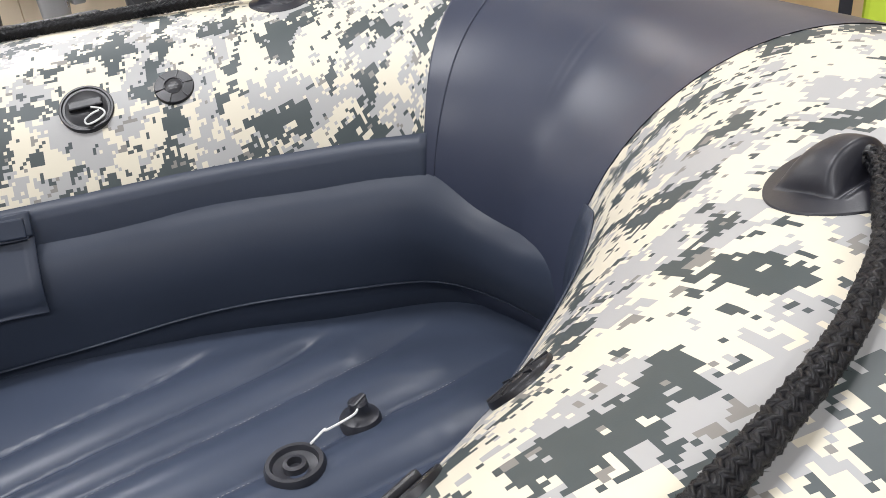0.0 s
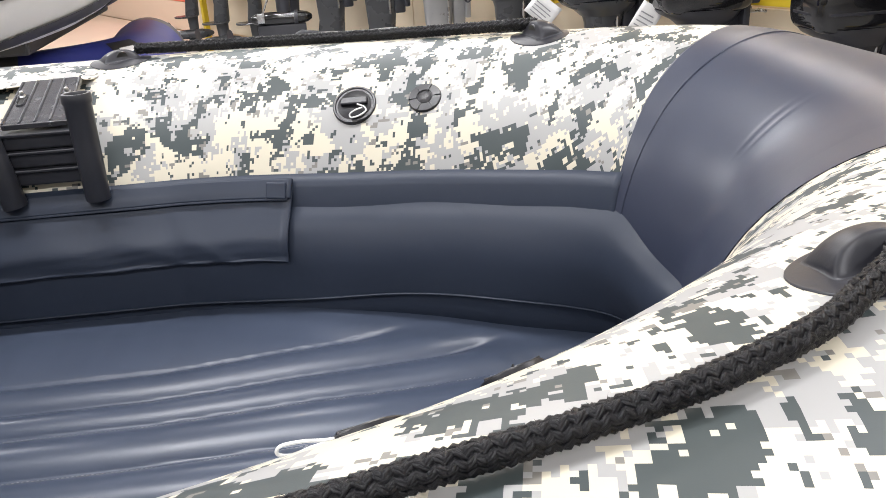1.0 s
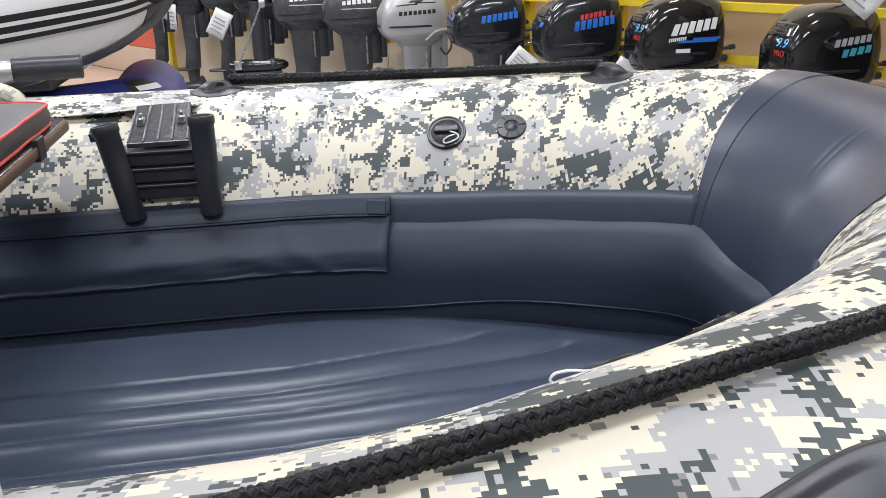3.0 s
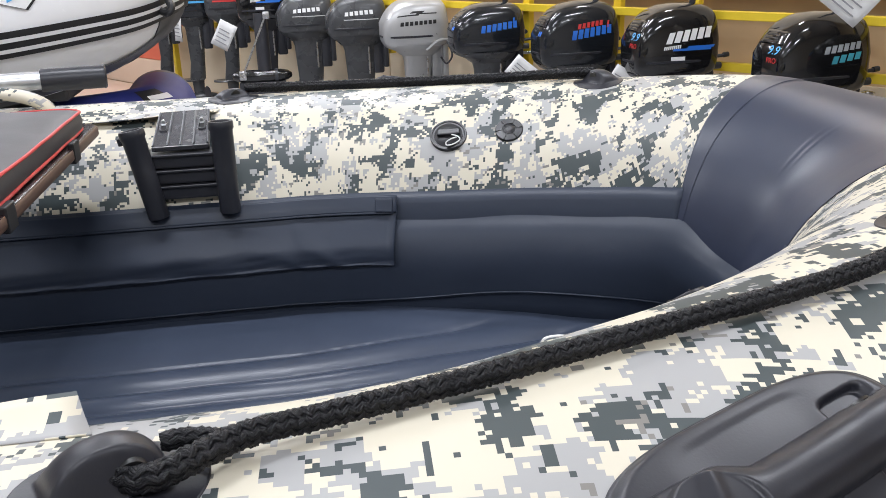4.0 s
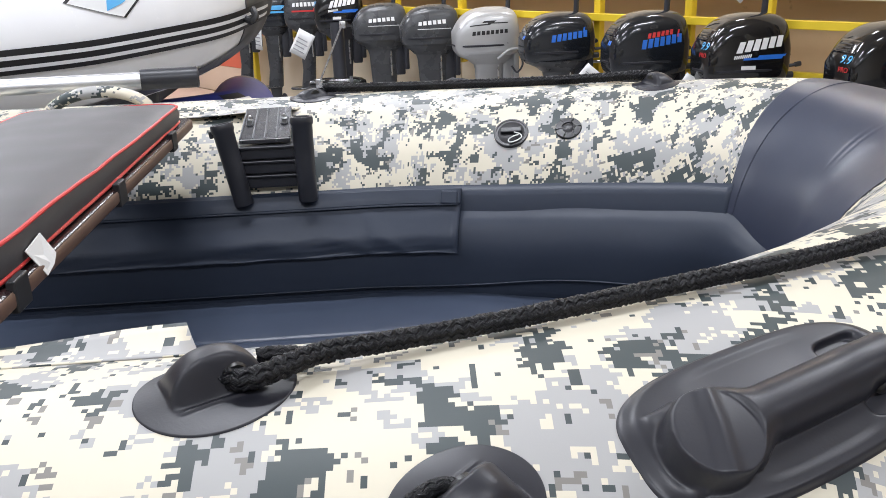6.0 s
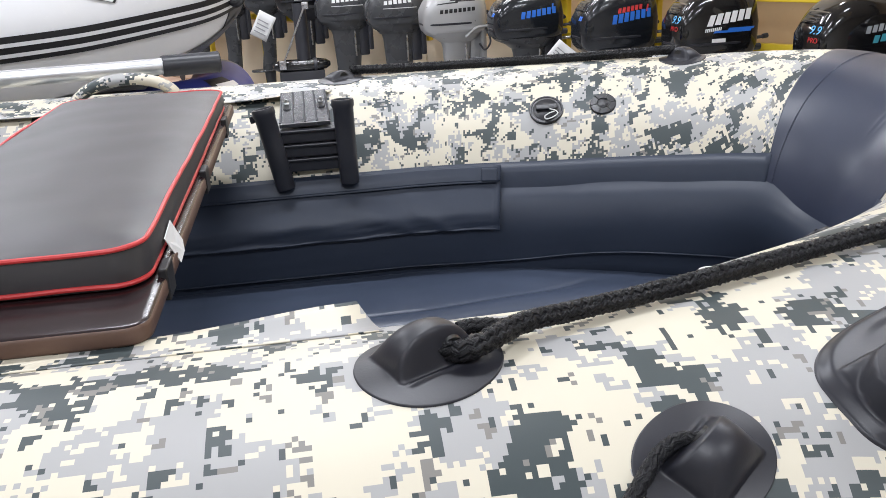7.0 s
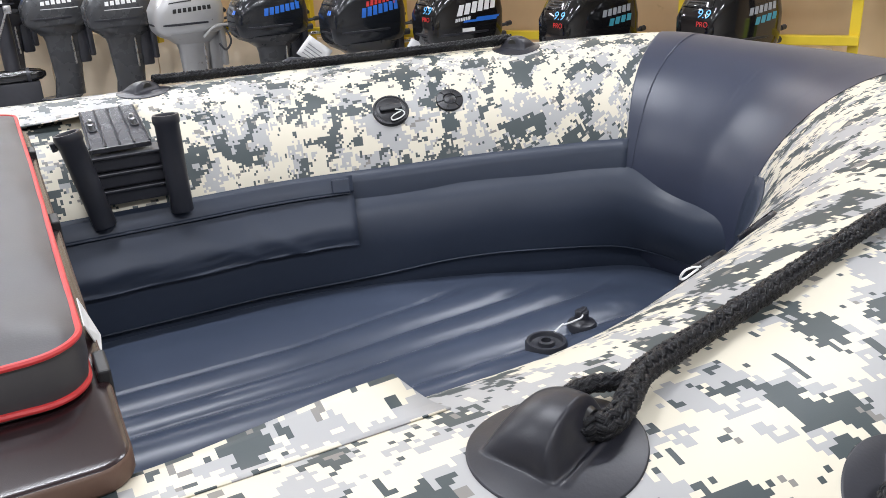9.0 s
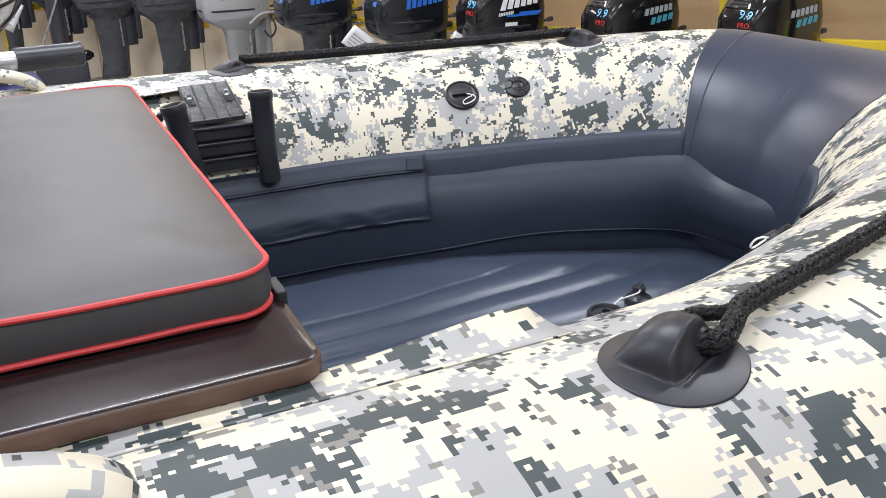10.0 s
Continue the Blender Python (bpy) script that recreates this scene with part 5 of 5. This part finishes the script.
    # folded tiller and shift lever
    if tiller:
        tx = L * 0.5 * tiller
        part("tiller", join(rod([(tx, 0.03, H * 0.1), (tx + 0.005, 0.03, H * 0.5 + 0.10), (tx + 0.006, 0.03, H * 0.5 + 0.16)], 0.015, 12), rod([(tx + 0.006, 0.03, H * 0.5 + 0.15), (tx + 0.008, 0.03, H * 0.5 + 0.33)], 0.021, 14)), PLASTIC, o, "black tiller folded upright", True)
    part("lever", join(rod([(L * 0.44, -W * 0.22, -H * 0.30), (L * 0.62, -W * 0.26, -H * 0.27)], 0.008, 8), rod([(L * 0.60, -W * 0.26, -H * 0.27), (L * 0.66, -W * 0.26, -H * 0.26)], 0.012, 10)), PLASTIC, o, "black lever", True)
    part("starter_knob", join(rod([(L * 0.47, -W * 0.1, -H * 0.12), (L * 0.56, -W * 0.1, -H * 0.12)], 0.014, 10), rod([(L * 0.55, -W * 0.16, -H * 0.12), (L * 0.55, -W * 0.02, -H * 0.12)], 0.010, 10)), PLASTIC, o, "black starter grip", True)
    part("fuel_plug", rod([(L * 0.45, -W * 0.3, -H * 0.42), (L * 0.55, -W * 0.3, -H * 0.42)], 0.016, 10), PLASTIC, o, "", True)
    # cap with an air intake on the upper back
    if style not in ("small_white", "black_on_silver"):
        rear_cap = part("rear_cap", flat_patch(lambda u, v: back(u, v, 0.003 + 0.005 * math.cos(u / W * 3.4)), -W * 0.34, W * 0.34, H * 0.21, H * 0.42, 0, 12, 8), paint, cowl, "raised cap on the upper back", True)
        md = rear_cap.modifiers.new("thickness", "SOLIDIFY")
        md.thickness, md.offset = 0.006, -1
        for k in range(3):
            part("intake_slot", flat_patch(lambda u, v: back(u, v, 0.0100), -W * 0.20, W * 0.20, H * (0.25 + 0.05 * k), H * (0.272 + 0.05 * k), 0, 6, 1), BLACK_INK, cowl, "dark air slot")
    # marks
    if style == "white_big":
        word(cowl, side(0.0012), -L * 0.20, -H * 0.02, L * 0.55, H * 0.17, 6, WHITE_INK, 0.35, "white bars of a maker's mark", 0.25, H * 0.07)
        part("sweep", flat_patch(side(0.0011), -L * 0.12, L * 0.34, -H * 0.115, -H * 0.085, 0.6, 12, 1), BLUE_INK, cowl, "blue swoosh")
        part("sweep", flat_patch(side(0.0013), 0.02, L * 0.38, -H * 0.085, -H * 0.055, 0.8, 10, 1), BLUE_INK, cowl, "blue swoosh")
        word(cowl, side(0.0014), -L * 0.23, -H * 0.10, L * 0.20, H * 0.045, 9, WHITE_INK, 0.2, "small white bars", 0.3, H * 0.02)
        part("sticker", flat_patch(side(0.0012), -L * 0.14, 0.01, -H * 0.245, -H * 0.19, 0, 4, 1), PAPER, cowl, "white sticker")
    if style == "line":
        word(cowl, side(0.0012), -L * 0.08, H * 0.02, L * 0.40, H * 0.10, 6, GREY_INK, 0.3, "grey bars of a maker's mark", 0.25, H * 0.05)
        word(cowl, side(0.0012), 0.0, -H * 0.10, L * 0.32, H * 0.09, 4, TEAL_INK, 0.3, "teal bars of a maker's mark", 0.25, H * 0.04)
    if style in ("white_big", "line"):
        b = back(0, 0.02, 0)
        y = -W * 0.22
        for text, z, size, ink, lb in (("9.9", H * 0.10, H * 0.175, SKY_INK, "9.9 in sky blue figures"), ("PRO", -H * 0.05, H * 0.10, RED_INK, "PRO in red letters")):
            p, q, r = back(y, z, 0.0016), back(y - 0.02, z, 0.0016), back(y, z + 0.02, 0.0016)
            ex, ey = (q - p).normalized(), (r - p).normalized()
            ez = ex.cross(ey).normalized()
            ey = ez.cross(ex)
            m = Matrix((ex, ey, ez)).transposed().to_4x4()
            letters(cowl, text, Matrix.Translation(p + ez * 0.001) @ m, size, ink, lb)
    if style in ("blue_word", "blue_word_red"):
        word(cowl, side(0.0012), -L * 0.16, -H * 0.06, L * 0.52, H * 0.15, 7, BLUE_INK, 0.15, "blue bars of a maker's mark", 0.25, H * 0.08)
        part("tick", flat_patch(side(0.0012), L * 0.30, L * 0.325, H * 0.12, H * 0.24, 0.3, 1, 3), BLUE_INK if style == "blue_word" else RED_INK, cowl)
        if style == "blue_word_red":
            word(cowl, side(0.0012), -L * 0.09, H * 0.11, L * 0.34, H * 0.085, 6, RED_INK, 0.2, "red bars of a maker's mark", 0.3, H * 0.05)
        word(cowl, lambda u, v: back(u, v, 0.0014), -W * 0.30, 0.0, W * 0.16, H * 0.10, 2, BLUE_INK, 0, "blue bars on the back")
    if style == "small_white":
        word(cowl, side(0.0012), -L * 0.24, H * 0.04, L * 0.50, H * 0.11, 6, WHITE_INK, 0.0, "white bars of a maker's mark", 0.3, H * 0.03)
        part("line", flat_patch(side(0.0012), -L * 0.24, L * 0.33, -H * 0.06, -H * 0.045, 0, 12, 1), WHITE_INK, cowl, "thin pale line")
        part("catch", box(L * 0.05, L * 0.11, -W * 0.5, -W * 0.44, -H * 0.36, -H * 0.28, 0.004, 2), PLASTIC, o, "cover catch")
    if style == "black_on_silver":
        word(cowl, side(0.0012), -L * 0.27, -H * 0.05, L * 0.56, H * 0.085, 8, BLACK_INK, 0.1, "black bars of a maker's mark", 0.3, H * 0.03)
        part("swash", flat_patch(side(0.0012), -L * 0.32, L * 0.02, H * 0.17, H * 0.20, 0.8, 8, 1), BLACK_INK, cowl, "black swash")
        part("swash", flat_patch(side(0.0012), -L * 0.02, L * 0.30, H * 0.20, H * 0.225, 0.8, 8, 1), BLACK_INK, cowl, "black swash")
        part("swash", flat_patch(side(0.0012), -L * 0.10, L * 0.10, H * 0.225, H * 0.27, 1.6, 6, 1), BLACK_INK, cowl, "black swash")
        for dx in (0.06, 0.14):
            part("hole", lathe([(0, 0.001), (0.009, 0.001), (0.010, -0.003)], 16, pose(L * dx, -W * 0.470, -H * 0.38, 90, 0, 0)), BLACK_INK, o, "dark hole", True)
        part("shift_rod", rod(smooth_path([(L * 0.12, -W * 0.5, z0 + 0.02), (L * 0.3, -W * 0.52, -H * 0.42), (L * 0.55, -W * 0.5, -H * 0.40), (L * 0.62, -W * 0.4, -H * 0.44)], 6), 0.009, 8), LEG_SILVER, o, "bent grey rod", True)
        part("hose", rod(smooth_path([(L * 0.45, -W * 0.45, -H * 0.45), (L * 0.50, -W * 0.55, -H * 0.75), (L * 0.42, -W * 0.5, -H * 0.95), (L * 0.34, -W * 0.45, -H * 0.8)], 8), 0.006, 8), PLASTIC, o, "dark hose", True)
    if style == "blue_flash":
        part("flash", flat_patch(side(0.0012), -L * 0.25, L * 0.35, -H * 0.02, H * 0.10, 1.2, 8, 2), SKY_INK, cowl, "pale blue flash")
        part("flash", flat_patch(side(0.0013), -L * 0.15, L * 0.38, -H * 0.10, -H * 0.05, 1.2, 8, 1), SKY_INK, cowl, "pale blue flash")
    if style == "white_red":
        word(cowl, side(0.0012), -L * 0.30, H * 0.04, L * 0.62, H * 0.12, 6, WHITE_INK, 0.0, "white bars of a maker's mark", 0.3, 0.0)
        part("stripe", flat_patch(side(0.0012), -L * 0.30, L * 0.33, -H * 0.10, -H * 0.06, 0, 10, 1), RED_INK, cowl, "red stripe")
    return o


MOTORS = [
    (-1.154 + 0.02, 6.867, 1.02, 0.30, 0.22, 0.27, GLOSS_SLATE, GREY_ENAMEL, "small dark outboard motor with pale blue flash", "blue_flash", 0.6, 0.55),
    (-0.837, 6.436, 1.02, 0.33, 0.24, 0.28, GLOSS_SLATE, GREY_ENAMEL, "dark slate outboard motor with pale blue flash", "blue_flash", 0.6, 0.55),
    (-0.535, 6.062, 1.04, 0.30, 0.22, 0.26, GREY_ENAMEL, GREY_ENAMEL, "dark grey outboard motor with a red stripe", "white_red", 0.0, 0.55),
    (-0.246, 5.629, 1.06, 0.36, 0.25, 0.31, GLOSS_BLACK, PLASTIC, "glossy black outboard motor with white and blue marks", "white_big", 0.7, 0.55),
    (0.047, 5.230, 0.958, 0.385, 0.23, 0.235, GREY_ENAMEL, GREY_ENAMEL, "dark grey outboard motor with a small white mark", "small_white", 0.55, 0.50),
    (0.364, 4.797, 0.958, 0.385, 0.23, 0.235, GREY_ENAMEL, GREY_ENAMEL, "dark grey outboard motor with a small white mark", "small_white", 0.55, 0.50),
    (0.676, 4.367, 0.945, 0.40, 0.26, 0.255, SILVER, LEG_SILVER, "silver outboard motor with a black seam", "black_on_silver", 0.75, 0.50),
    (1.018, 3.906, 0.935, 0.41, 0.26, 0.245, GLOSS_SLATE, GREY_ENAMEL, "dark slate outboard motor with blue marks", "blue_word", 0.6, 0.50),
    (1.374, 3.422, 0.935, 0.42, 0.27, 0.29, GLOSS_SLATE, GREY_ENAMEL, "dark slate outboard motor with blue and red marks", "blue_word_red", 0.6, 0.50),
    (1.690, 2.976, 0.936, 0.415, 0.28, 0.295, GLOSS_BLACK, PLASTIC, "glossy black outboard motor with white and blue marks", "white_big", 0.6, 0.50),
    (2.085, 2.450, 0.918, 0.44, 0.28, 0.30, GLOSS_BLACK, PLASTIC, "glossy black outboard motor with grey and teal marks", "line", 0.6, 0.50),
    (2.451, 1.953, 0.930, 0.44, 0.28, 0.30, GLOSS_BLACK, PLASTIC, "glossy black outboard motor with grey and teal marks", "line", 0.85, 0.50),
]
for x, y, z, L, W, H, paint, legp, label, style, tiller, leg in MOTORS:
    outboard((x, y, z), 5, L, W, H, paint, legp, label, style, tiller, leg)


# glossy pod lying before the motors, with a grey folding strut
pod = thing("trolling_motor", "glossy black torpedo-shaped trolling motor with a grey strut", "trolling motor", pose(-0.275, 5.27, 0.545))
part("pod", lathe([(0, -0.205), (0.020, -0.198), (0.036, -0.165), (0.043, -0.10), (0.043, 0.12), (0.034, 0.175), (0.016, 0.203), (0, 0.208)], 28, pose(0, 0, 0, 0, 90, 0)), GLOSS_BLACK, pod, "glossy black torpedo", True)
part("collar", lathe([(0.043, -0.012), (0.0465, -0.010), (0.0465, 0.010), (0.043, 0.012)], 28, pose(0.10, 0, 0, 0, 90, 0)), PLASTIC, pod, "", True)
part("bracket", box(-0.155, -0.105, -0.060, -0.040, -0.020, 0.045, 0.008, 2), STEEL, pod, "grey bracket", True)
part("strut", rod([(-0.135, -0.055, 0.0), (0.062, -0.055, 0.415)], 0.007, 10), STEEL, pod, "grey metal strut", True)
part("hinge", box(0.040, 0.085, -0.066, -0.044, 0.385, 0.435, 0.006, 2), STEEL, pod, "grey hinge", True)
part("shaft", rod([(0.02, 0.02, 0.02), (0.02, 0.05, 0.42)], 0.048, 14), PLASTIC, pod, "black shaft housing", True)
part("cradle", box(-0.16, 0.16, -0.03, 0.03, -0.545, -0.040, 0.01, 2), PLASTIC, pod, "black stand", True)


# ---- paper tags on the motors ----
def tag(at, w, h, yaw, roll, label):
    t = thing("price_tag", label, "price tag", Matrix.Translation(at) @ pose(0, 0, 0, 0, 0, yaw) @ pose(0, 0, 0, 8, roll, 0), "paper tags on the motors")
    rows = [[(-w / 2 + w * i / 6, 0.006 * math.sin(3 * i / 6 + j), -h / 2 + h * j / 4) for i in range(7)] for j in range(5)]
    bm = bmesh.new()
    g = [[bm.verts.new(p) for p in row] for row in rows]
    for j in range(4):
        for i in range(6):
            bm.faces.new((g[j][i], g[j][i + 1], g[j + 1][i + 1], g[j + 1][i]))
    ob = part("sheet", bm, PAPER, t, "white paper sheet", True)
    md = ob.modifiers.new("thickness", "SOLIDIFY")
    md.thickness = 0.0015
    for k in range(4):
        part("print_bar", box(-w * 0.36, w * (0.34 - 0.1 * (k % 2)), -0.0105, -0.0095, -h * 0.3 + h * 0.15 * k, -h * 0.3 + h * 0.15 * k + h * 0.04), PRINT, t, "grey bar of print")


for at, w, h, yaw, roll in (((-0.53, 5.60, 0.800), 0.13, 0.20, -8, 30), ((-1.02, 6.50, 0.87), 0.10, 0.20, -30, 20), ((1.60, 2.80, 1.235), 0.11, 0.13, -20, 40),
                            ((1.47, 3.02, 0.745), 0.10, 0.14, -20, 30), ((1.10, 3.42, 0.755), 0.14, 0.12, -20, 40), ((2.02, 2.15, 1.16), 0.20, 0.14, -25, 38), ((-0.93, 6.3, 0.80), 0.07, 0.2, -30, 8)):
    tag(at, w, h, yaw, roll, "white paper tag hanging on a motor")

# reflective vest hanging at the end of the rack, beside a black post
vest = thing("reflective_vest", "lime green vest with a grey reflective band", "vest", WALL @ pose(2.62, 0.1, 0))
part("cloth", box(-0.22, 0.22, 0, 0.06, 0.25, 0.90, 0.02, 2), surface("lime_cloth", (0.62, 0.80, 0.06), 0.7, vary=0.12, scale=10), vest, "lime green cloth")
part("band", box(-0.224, 0.224, -0.004, 0.064, 0.44, 0.50, 0.02, 2), surface("reflective_band", (0.55, 0.56, 0.57), 0.35, vary=0.06), vest, "grey reflective band")
part("hanger", rod([(0, 0.03, 0.90), (0, 0.03, 1.05), (0, 0.25, 1.06), (0, 0.60, 1.06)], 0.006, 8), STEEL, vest, "steel hook", True)
tagged(part("end_post", box(2.315, 2.36, 0.05, 0.10, 0, 1.9, 0.004, 2, WALL), RUBBER), "black steel post at the end of the rack", "post")
